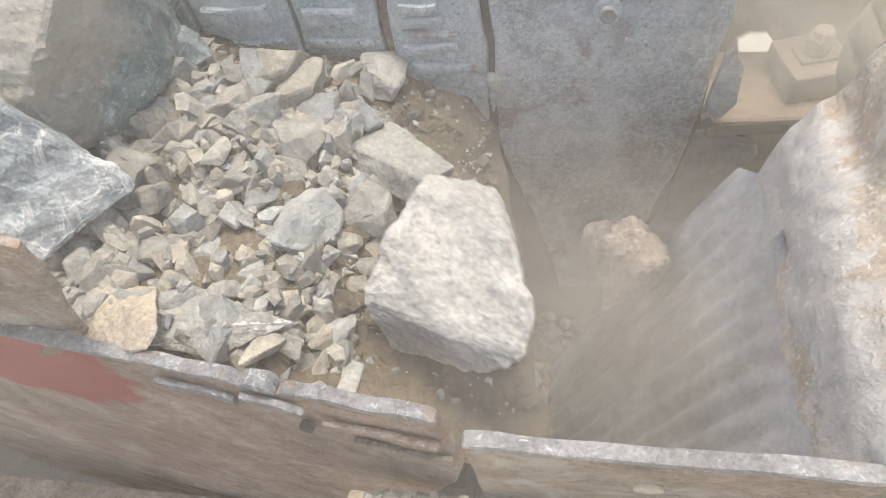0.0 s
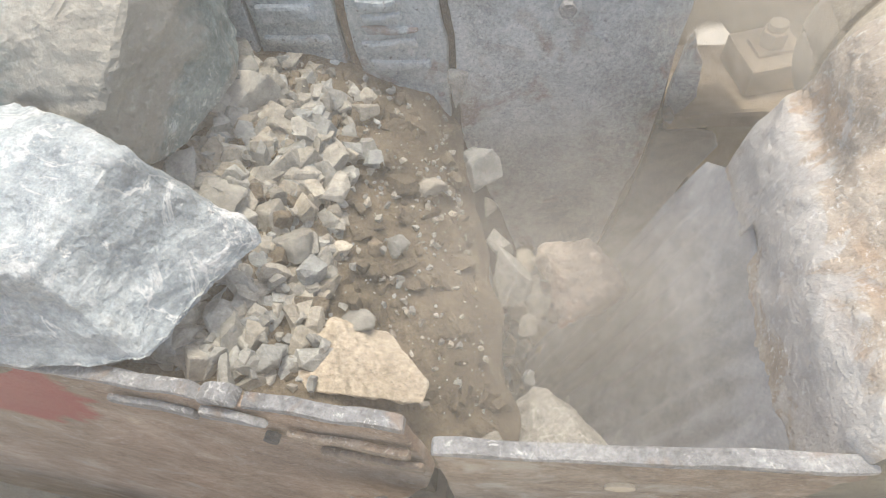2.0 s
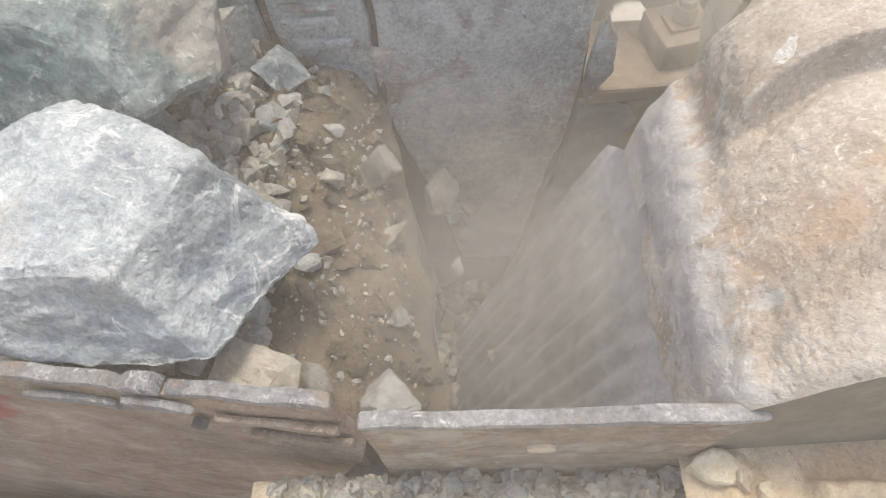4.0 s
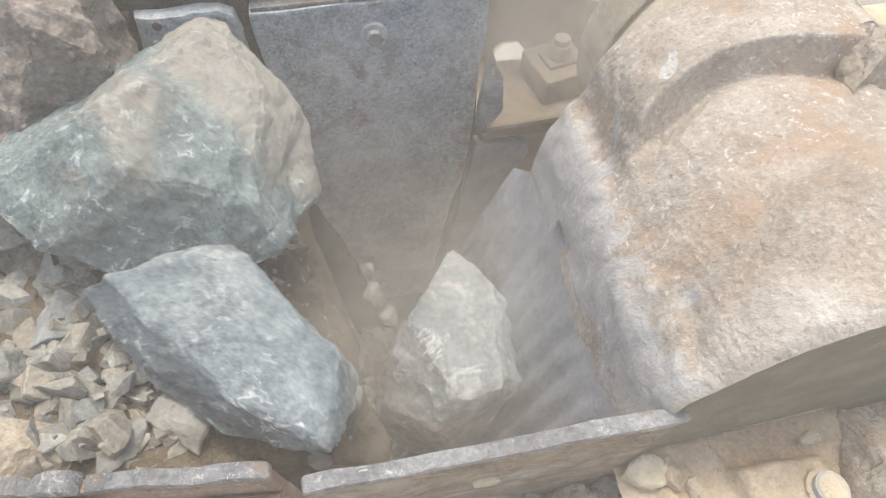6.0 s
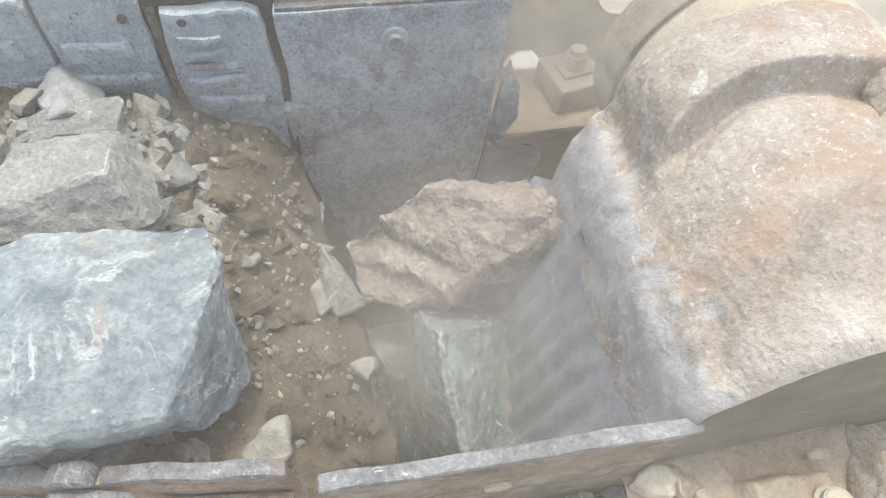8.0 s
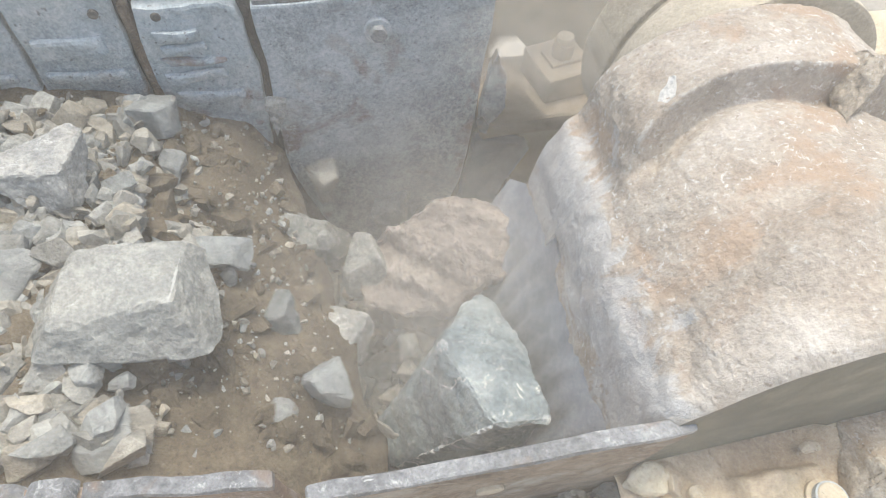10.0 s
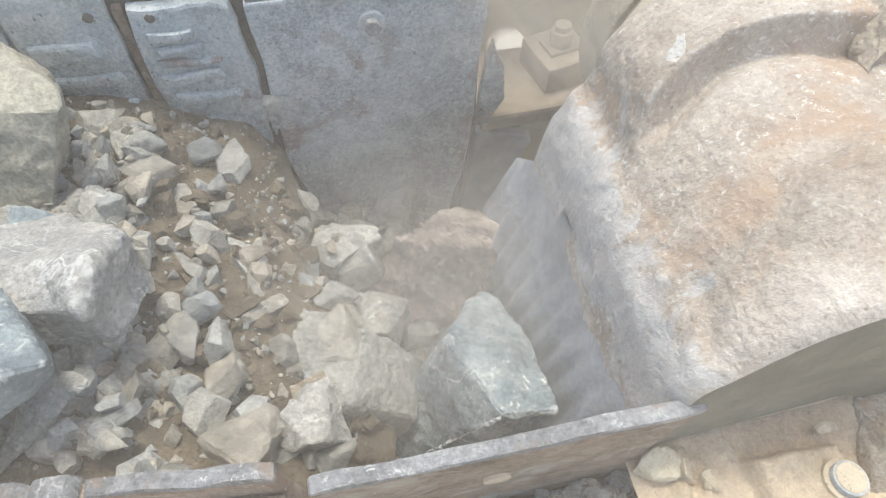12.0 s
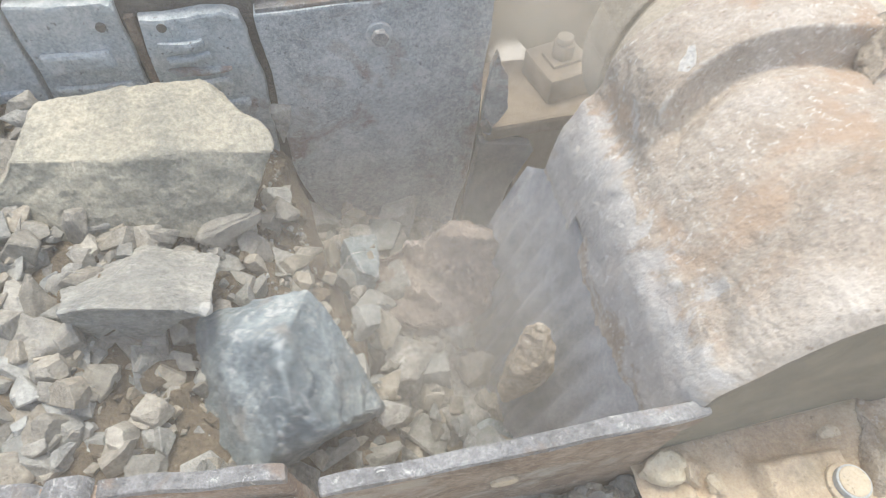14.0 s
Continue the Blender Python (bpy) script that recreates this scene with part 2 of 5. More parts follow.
LEDGE = surface("brown_dusted_steel", [(0.29, 0.235, 0.175), (0.40, 0.335, 0.26), (0.49, 0.42, 0.335)], 6, 0.9, 0.0, 0.4, 100, grit=0.22)
# dark steel, also the painted shade of holes and gaps
DARK = surface("dark_oily_steel_and_shade", [(0.08, 0.075, 0.07), (0.13, 0.12, 0.11), (0.20, 0.18, 0.15)], 5, 0.8)
EARTH = surface("pale_yard_ground", [(0.32, 0.29, 0.24), (0.40, 0.37, 0.32), (0.48, 0.45, 0.40)], 1.5, 0.95)
MARK = surface("white_paint_mark", [(0.55, 0.53, 0.49), (0.68, 0.67, 0.64), (0.76, 0.75, 0.72)], 20, 0.7)


# ---------------------------------------------------------------- helpers
def obj(name, me, material, parent=None, label="", smooth=False):
    me.materials.append(material) if not me.materials else None
    if smooth:
        me.shade_smooth()
    ob = new(name, me)
    if parent:
        ob.parent = parent
    if label:
        tagged(ob, label)
    return ob


def part(name, bm, material, parent=None, label="", smooth=False):
    me = bpy.data.meshes.new(name)
    bm.to_mesh(me)
    bm.free()
    return obj(name, me, material, parent, label, smooth)


def thing(name, at, label, category, group="", kind=""):
    e = new(name)
    e.matrix_world = at
    return tagged(e, label, category, group, kind)


def prism(outline, axis, a, b, bevel=0.0, cuts=0, rough=0.0, seed=0):
    """A flat outline pushed out along an axis from a to b, its edges worn round and its faces uneven."""
    bm = bmesh.new()

    def place(p, h):
        return {"x": (h, p[0], p[1]), "y": (p[0], h, p[1]), "z": (p[0], p[1], h)}[axis]
    lo = [bm.verts.new(place(p, a)) for p in outline]
    hi = [bm.verts.new(place(p, b)) for p in outline]
    bm.faces.new(lo), bm.faces.new(hi)
    for i in range(len(lo)):
        j = (i + 1) % len(lo)
        bm.faces.new((lo[i], lo[j], hi[j], hi[i]))
    bmesh.ops.recalc_face_normals(bm, faces=bm.faces)
    if bevel:
        bmesh.ops.bevel(bm, geom=bm.edges[:], offset=bevel, segments=2, profile=0.6, affect="EDGES", clamp_overlap=True)
    if cuts:
        bmesh.ops.triangulate(bm, faces=[f for f in bm.faces if len(f.verts) > 4])
        bmesh.ops.subdivide_edges(bm, edges=[e for e in bm.edges if e.calc_length() > 0.05], cuts=cuts, use_grid_fill=True)
    if rough:
        for v in bm.verts:
            q = v.co * 9 + Vector((seed, 0, 0))
            v.co += noise.noise_vector(q) * rough + noise.noise_vector(q * 4) * rough * 0.4
    return bm


def box(x0, x1, y0, y1, z0, z1, bevel=0.006, cuts=0, rough=0.0, seed=0):
    return prism([(x0, y0), (x1, y0), (x1, y1), (x0, y1)], "z", z0, z1, bevel, cuts, rough, seed)


def disc(radius, a, b, axis="y", sides=48, bevel=0.004, at=(0, 0)):
    pts = [(at[0] + radius * math.cos(2 * math.pi * i / sides), at[1] + radius * math.sin(2 * math.pi * i / sides)) for i in range(sides)]
    return prism(pts, axis, a, b, bevel)


def corners(planes):
    """The corner points of the body that a set of planes (normal, distance) encloses."""
    n, d = np.array([p[0] for p in planes]), np.array([p[1] for p in planes])
    out, c = [], len(planes)
    for a in range(c):
        for b in range(a + 1, c):
            for e in range(b + 1, c):
                k = np.array([n[a], n[b], n[e]])
                if abs(np.linalg.det(k)) > 0.05:
                    p = np.linalg.solve(k, [d[a], d[b], d[e]])
                    if (n @ p <= d + 1e-6).all():
                        out.append(p)
    return out


def broken_stone(dims, seed, length=0.0, planes=6, rough=0.03, cuts=(), wear=0.05):
    """A stone broken along flat planes: worn edges, chipped and ridged faces. length: the longest edge left after dividing."""
    rng = np.random.default_rng(seed)
    faces = []
    for axis in range(3):
        for sign in (-1, 1):
            k = np.zeros(3)
            k[axis] = sign
            k += rng.normal(0, 0.40, 3)
            faces.append((k / np.linalg.norm(k), rng.uniform(0.5, 0.72)))
    for _ in range(planes):
        k = rng.normal(size=3)
        faces.append((k / np.linalg.norm(k), rng.uniform(0.6, 0.82)))
    for c in cuts:
        faces.append((np.array(Vector(c[:3]).normalized()), c[3]))
    pts = np.array(corners(faces))
    lo, hi = pts.min(axis=0), pts.max(axis=0)
    pts = (pts - (lo + hi) / 2) / (hi - lo) * np.array(dims)
    bm = bmesh.new()
    for p in pts:
        bm.verts.new(p)
    bmesh.ops.remove_doubles(bm, verts=bm.verts[:], dist=min(dims) * 0.03)
    bmesh.ops.convex_hull(bm, input=bm.verts[:])
    bmesh.ops.dissolve_limit(bm, angle_limit=radians(4), verts=bm.verts[:], edges=bm.edges[:])
    bmesh.ops.bevel(bm, geom=bm.edges[:], offset=min(dims) * wear, segments=1, affect="EDGES", clamp_overlap=True)
    bmesh.ops.triangulate(bm, faces=bm.faces[:])
    if length:
        for _ in range(7):
            long = [e for e in bm.edges if e.calc_length() > length]
            if not long:
                break
            bmesh.ops.subdivide_edges(bm, edges=long, cuts=1)
            bmesh.ops.triangulate(bm, faces=[f for f in bm.faces if len(f.verts) > 3])
        bm.normal_update()
        amount = rough * sum(dims) / 3
        strata = Vector(rng.normal(size=3)).normalized()
        for v in bm.verts:
            q = v.co * (2.2 / (sum(dims) / 3)) + Vector((seed * 3.7, 0, seed))
            layer = noise.noise(q * 0.6 + strata * (q.dot(strata) * 2.4))
            chip = noise.voronoi(q * 1.5 + noise.noise_vector(q * 1.3) * 0.35)[0][0]
            small = noise.voronoi(q * 4.5 + noise.noise_vector(q * 4) * 0.3)[0][0]
            bench = q.dot(strata) * 1.5 + noise.noise(q * 0.9) * 1.1
            bench -= math.floor(bench)
            bench = bench / 0.72 if bench < 0.72 else (1 - bench) / 0.28
            v.co += v.normal * amount * (bench * 0.55 - 0.27 + noise.noise(q * 0.8) * 1.3 + layer * 0.9 + (chip - 0.4) * 1.5 + (small - 0.4) * 0.45 - abs(noise.noise(q * 3.3)) * 0.6 + noise.noise(q * 9) * 0.3 - abs(noise.noise(q * 15)) * 0.35)
    me = bpy.data.meshes.new("stone")
    bm.to_mesh(me)
    bm.free()
    return me


def arrays(me):
    return np.array([v.co[:] for v in me.vertices]), [list(p.vertices) for p in me.polygons]


def mesh_of(name, v, f):
    me = bpy.data.meshes.new(name)
    me.from_pydata(v.tolist(), [], f)
    return me


def turned(rng):
    return np.array(Euler(rng.uniform(0, 6.28, 3)).to_matrix())


KINDS = [broken_stone((1.0, 0.62 + 0.03 * k, 0.45 + 0.03 * k), 800 + k, 0.0, 9) for k in range(12)]


def heap(name, count, place, size, seed, level=1):
    """Many small stones joined into one mesh; place(rng) gives a spot, size(rng) a length."""
    rng = np.random.default_rng(seed)
    vs, fs, base = [], [], 0
    kinds = [arrays(KINDS[(seed + k) % 12]) for k in range(5)]
    for _ in range(count):
        v, f = kinds[rng.integers(5)]
        w = v @ turned(rng).T * size(rng) + np.array(place(rng))
        vs.append(w)
        fs += [[i + base for i in t] for t in f]
        base += len(v)
    return mesh_of(name, np.concatenate(vs), fs)


# ---------------------------------------------------------------- the place: ground, walls, feeder bed
def lip(y):
    return 0.045 - 0.17 * (y - 0.40) / 0.9


def near(x):
    """Where the near side plate stands."""
    return 0.335 + 0.119 * min(1.4, max(0.0, -0.166 - x))


def bed(x, y):
    """Height of the feed's soil bed: it falls towards the lip and a little towards the near side."""
    z = np.interp(x, [-1.35, -1.0, -0.55, -0.25, lip(y)], [0.04, 0.03, -0.07, -0.21, -0.37])
    return float(z) - 0.06 * (1.4 - y)


tagged(part("ground", box(-60, 60, -60, 60, -2.6, -2.4, 0), EARTH), "pale dusty quarry ground around the crusher", "ground", kind="structure")


def soil_bed():
    nx, ny = 150, 60
    v, f = [], []
    for j in range(ny + 1):
        for i in range(nx + 1):
            x = -4.6 + (lip(0.33 + 1.12 * j / ny) + 4.6) * (i / nx) ** 0.55
            y = near(x) + 0.012 + (1.438 - near(x)) * j / ny
            q = Vector((x, y, 0.3))
            edge = max(0.0, (x - lip(y) + 0.08) / 0.08)
            z = bed(x, y) + 0.03 * noise.noise(q * 5) + 0.014 * noise.noise(q * 17) + 0.006 * noise.noise(q * 50) - 0.03 * edge
            v.append((x + 0.03 * noise.noise(q * 7 + Vector((5, 5, 5))) * min(1, edge + 0.2), y, z))
        v.append((lip(y) - 0.01 + 0.02 * noise.noise(q * 9), y, -0.62))
        v.append((lip(y) - 0.02, y, -1.0))
    w = nx + 3
    for j in range(ny):
        for i in range(w - 1):
            a = j * w + i
            f.append((a, a + 1, a + 1 + w, a + w))
    me = bpy.data.meshes.new("soil_bed")
    me.from_pydata(v, [], f)
    ob = obj("soil_bed", me, SOIL, smooth=True)
    return tagged(ob, "brown damp soil packed on the feeder and its sloping lip", "soil", kind="structure")


soil_bed()
tagged(part("feeder_floor", prism([(-4.6, 0.53), (-1.57, 0.53), (-0.18, 0.36), (-0.18, 1.45), (-4.6, 1.45)], "z", -0.62, -0.42, 0.01), DARK), "dark steel feeder pan under the soil", "feeder floor", kind="structure")

# fixed jaw below the lip
tagged(part("fixed_jaw", prism([(-0.30, -0.62), (-0.155, -0.62), (-0.02, -1.9), (-0.30, -1.9)], "y", 0.33, 1.42, 0.01), JAW), "dust-grey fixed jaw plate under the feed lip", "jaw plate", kind="structure")
tagged(part("chamber_floor", box(-0.3, 0.6, 0.3, 1.45, -1.72, -1.62, 0), SOIL), "crushed stone closing the chamber's narrow bottom", "chamber floor", kind="structure")

# far side wall of the crusher frame and feeder
# wall tone is dark so the gap between liner and cheek plate reads shaded
wall_far = tagged(part("wall_far", prism([(-4.6, 0.34), (0.46, 0.34), (0.47, -0.36), (0.62, -0.38), (0.62, -1.9), (-4.6, -1.9)], "y", 1.475, 1.56, 0.008, 0), DARK), "dark rusty far side wall of the crusher frame, darkened to shade its gap", "frame wall", kind="structure")
part("side_strip", prism([(0.462, -0.400), (0.645, -0.445), (0.662, -0.475), (0.59, -0.65), (0.552, -0.84), (0.40, -1.5), (0.25, -1.5), (0.425, -0.75)], "y", 1.435, 1.478, 0.008, 3, 0.004), JAW, wall_far, "grey dusty steel strip")
tagged(part("wall_back", box(0.625, 2.2, 1.475, 1.56, -1.9, -0.405, 0.006), GRIMY), "dusty back wall of the frame under the ledge", "frame wall", kind="structure")
tagged(part("wall_near", box(-0.105, 0.62, 0.2925, 0.312, -1.9, -0.312, 0.004), RUST), "near side wall of the crusher frame under the rail", "frame wall", kind="structure")
tagged(part("wall_feeder_near", box(-4.6, -1.56, 0.49, 0.52, -0.62, 0.1, 0.008), RUST), "rusty near side wall of the feeder", "feeder wall", kind="structure")
tagged(part("wall_feeder_end", box(-4.7, -4.6, 0.2, 1.6, -1.0, 0.6, 0.01), RUST), "rusty plate closing the feeder behind", "feeder wall", kind="structure")


# ---------------------------------------------------------------- cheek plate
def cheek_plate():
    t = thing("cheek_plate", pose(0, 0, 0), "thick grey worn steel cheek plate tapering down into the chamber", "cheek plate")
    pts = [(-0.158, 0.166), (0.474, 0.168), (0.468, 0.05), (0.455, -0.08), (0.446, -0.30), (0.425, -0.52), (0.379, -0.73), (0.338, -0.98), (0.29, -1.30), (0.06, -1.30), (-0.008, -0.95), (-0.047, -0.79), (-0.096, -0.63), (-0.142, -0.47), (-0.154, -0.40), (-0.155, -0.20), (-0.148, -0.02)]
    part("plate", prism(pts, "y", 1.42, 1.472, 0.008, 6, 0.005, 2), CHEEK, t)
    part("top_edge", prism([(-0.150, 0.162), (0.466, 0.164), (0.466, 0.177), (-0.150, 0.175)], "y", 1.424, 1.470, 0.004, 4, 0.003, 5), RIM, t, "scuffed bluish top edge")
    washer = part("washer", disc(0.036, 1.408, 1.4215, at=(0.153, 0.072)), SCRAPE, t, "round bare steel washer")
    part("bolt_head", disc(0.024, 1.388, 1.409, sides=6, at=(0.153, 0.072), bevel=0.003), RIM, washer, "hexagonal bolt head")
    part("weld_scar", prism([(0.118, 0.05), (0.135, 0.06), (0.16, 0.028), (0.172, 0.012), (0.150, 0.016), (0.140, 0.0), (0.122, 0.012)], "y", 1.4135, 1.423, 0.003), SCRAPE, t, "bluish weld scar below the bolt")
    part("patch", prism([(0.205, -0.012), (0.235, -0.024), (0.295, -0.075), (0.262, -0.082), (0.225, -0.070), (0.208, -0.045)], "y", 1.4155, 1.423, 0.002), SCRAPE, t, "pale scraped patch")
    return t


cheek_plate()


def torn_wedge():
    t = thing("torn_wedge", pose(0, 0, 0), "torn grey steel wedge sticking out beside the cheek plate", "wedge")
    part("wedge", prism([(0.469, -0.349), (0.466, -0.25), (0.474, -0.16), (0.478, -0.10), (0.498, -0.05), (0.513, -0.098), (0.534, -0.136), (0.545, -0.26), (0.519, -0.308), (0.495, -0.336)], "y", 1.43, 1.46, 0.005, 3, 0.006, 4), CHEEK, t)
    part("curl", prism([(0.452, -0.300), (0.472, -0.285), (0.492, -0.315), (0.486, -0.345), (0.460, -0.325)], "y", 1.40, 1.43, 0.005, 2, 0.004, 9), RIM, t, "bright curled steel chip")
    return t


torn_wedge()


# ---------------------------------------------------------------- liner plates along the feeder's far side
def liner(x0, x1, top, bottom, seed, bars, hole=None, cut=0.022):
    t = thing("liner_plate", pose(0, 0, 0), "worn blue-grey cast liner plate with raised horizontal bars", "liner plate", "feeder liner plates")
    w = x1 - x0
    pts = [(x0, bottom), (x0 + 0.004, top), (x1 - 2.5 * cut, top - 0.002), (x1 - 0.8 * cut, top - cut), (x1, top - 3.4 * cut), (x1 - 0.003, bottom + 0.12), (x1 - 0.012, bottom)]
    part("plate", prism(pts, "y", 1.432, 1.474, 0.010, 6, 0.011, seed), LINER, t)
    for k, (z, a, b, h) in enumerate(bars):
        part("bar", prism([(x0 + a * w, z), (x0 + b * w, z - 0.004), (x0 + b * w + 0.004, z - h), (x0 + a * w + 0.008, z - h - 0.004)], "y", 1.416, 1.436, 0.010, 4, 0.013, seed + k), LINER, t)
    if hole:
        # no real opening: a dark disc gives the hole its shade
        part("hole_plug", disc(0.012, 1.4245, 1.434, at=hole, sides=20, bevel=0.003), DARK, t, "dark disc painted as the shade inside a bolt hole")
    return t


liner(-0.440, -0.176, 0.172, -0.34, 11, [(0.118, 0.12, 0.56, 0.030), (0.07, 0.15, 0.60, 0.022), (0.03, 0.13, 0.72, 0.022), (-0.015, 0.12, 0.72, 0.035), (-0.085, 0.15, 0.8, 0.03)], (-0.380, 0.150))
liner(-0.712, -0.470, 0.235, -0.34, 17, [(0.112, 0.10, 0.78, 0.055), (0.01, 0.1, 0.85, 0.03), (-0.07, 0.3, 0.9, 0.03)], (-0.515, 0.168), 0.008)
liner(-1.02, -0.722, 0.235, -0.34, 23, [(0.13, 0.1, 0.8, 0.06), (0.02, 0.1, 0.85, 0.03), (-0.07, 0.2, 0.9, 0.03)], None, 0.008)
for k in range(10):
    liner(-1.33 - 0.31 * k, -1.03 - 0.31 * k, 0.235, -0.34, 31 + 7 * k, [(0.13, 0.1, 0.8, 0.06), (0.02, 0.1, 0.85, 0.03), (-0.07, 0.2, 0.9, 0.03)], None, 0.008)
tagged(part("joint_bar", prism([(-0.468, 0.17), (-0.442, 0.17), (-0.444, -0.3), (-0.466, -0.3)], "y", 1.452, 1.474, 0.004, 3, 0.004), RUST), "rusty red-brown bar between two liner plates", "joint bar")


# ---------------------------------------------------------------- near rails
def side_rail():
    t = thing("side_rail", pose(0, 0, 0), "thick steel side rail with a scuffed bright top edge", "side rail")
    pts = [(-0.113, -0.012), (0.575, -0.010), (0.580, -0.030), (0.555, -0.075), (0.520, -0.30), (-0.105, -0.31)]
    part("plate", prism(pts, "y", 0.289, 0.314, 0.005, 6, 0.004, 3), RUST, t, "brown rusty plate face")
    part("top_edge", prism([(-0.116, -0.014), (0.590, -0.020), (0.586, 0.0), (0.55, 0.008), (0.2, 0.003), (-0.110, 0.002)], "y", 0.286, 0.3175, 0.006, 6, 0.006, 8), RIM, t, "scuffed whitish top edge")
    part("plug", prism([(0.215 + 0.028 * math.cos(a), -0.150 + 0.020 * math.sin(a)) for a in [i * 0.4488 for i in range(14)]], "y", 0.281, 0.290, 0.003), DUSTY, t, "pale dust-filled bolt hole")
    return t


side_rail()


def red_rail():
    slope = math.degrees(math.atan2(0.438 - 0.347, -0.93 + 0.166))
    t = thing("feeder_side_plate", pose(-0.166, 0.347, 0, 0, 0, slope - 180), "bent feeder side plate, worn red paint over rust", "side plate")
    pts = [(0, -0.010), (0.012, -0.12), (0.03, -0.26), (-0.01, -0.40), (-0.08, -0.56), (-0.14, -0.75), (-0.2, -2.2), (-2.6, -2.2), (-2.6, -0.8), (-1.40, -0.6), (-1.40, 0.0), (-0.86, 0.012), (-0.62, 0.010), (-0.40, -0.006), (-0.30, -0.012)]
    part("plate", prism(pts, "y", -0.024, 0.002, 0.005, 7, 0.006, 6), PAINTED, t, "rusty plate face with worn red paint")
    part("top_edge", prism([(0.004, -0.016), (0.0, 0.004), (-0.03, 0.010), (-0.305, 0.006), (-0.31, -0.016)], "y", -0.026, 0.004, 0.006, 5, 0.007, 7), RIM, t, "scuffed whitish top edge")
    part("top_edge", prism([(-0.40, -0.012), (-0.42, 0.008), (-0.62, 0.020), (-0.86, 0.026), (-1.40, 0.026), (-1.40, 0.0), (-0.86, 0.004), (-0.62, -0.002)], "y", -0.026, 0.004, 0.006, 5, 0.008, 9), RIM, t, "scuffed whitish top edge")
    part("weld_lump", prism([(-0.315, -0.008), (-0.33, 0.020), (-0.365, 0.024), (-0.39, 0.010), (-0.385, -0.012)], "y", -0.034, 0.008, 0.008, 3, 0.006, 2), RIM, t, "pale weld lump")
    part("lap_strip", prism([(-0.26, -0.045), (-0.30, -0.022), (-0.39, -0.016), (-0.40, -0.05), (-0.33, -0.056)], "y", -0.046, -0.028, 0.007, 3, 0.006, 4), RIM, t, "bent lapped strip")
    part("ridge", prism([(0.0, -0.075), (-0.24, -0.088), (-0.24, -0.112), (0.006, -0.105)], "y", -0.044, -0.028, 0.007, 4, 0.006, 5), RUST, t)
    part("ridge", prism([(0.02, -0.16), (-0.2, -0.18), (-0.2, -0.20), (0.022, -0.20)], "y", -0.042, -0.028, 0.006, 4, 0.005, 12), RUST, t)
    part("ridge", prism([(-0.42, -0.05), (-0.60, -0.03), (-0.60, -0.06), (-0.42, -0.085)], "y", -0.044, -0.028, 0.007, 4, 0.006, 15), RIM, t, "scraped pale ridge")
    part("bolt_stub", disc(0.018, -0.048, -0.028, sides=6, at=(-0.285, -0.135)), DARK, t, "dark broken bolt in a rusty hole")
    return t


red_rail()


def flap():
    t = thing("guard_flap", pose(0, 0, 0), "rusty brown rounded guard flap standing behind the side plate", "guard flap")
    pts = [(-0.985, -0.08), (-0.975, 0.01), (-0.945, 0.10), (-0.915, 0.185), (-0.885, 0.25), (-0.88, 0.32), (-0.95, 0.36), (-1.9, 0.40), (-1.9, -0.08)]
    part("plate", prism(pts, "y", 0.455, 0.475, 0.006, 5, 0.006, 8), RUST, t)
    part("folded_foot", prism([(-1.10, -0.05), (-0.985, -0.02), (-0.96, 0.015), (-1.04, 0.012)], "y", 0.42, 0.458, 0.006, 3, 0.004, 3), RUST, t, "bent bright-rust foot")
    return t


flap_thing = flap()
flap_thing.location = (0.03, 0, 0)


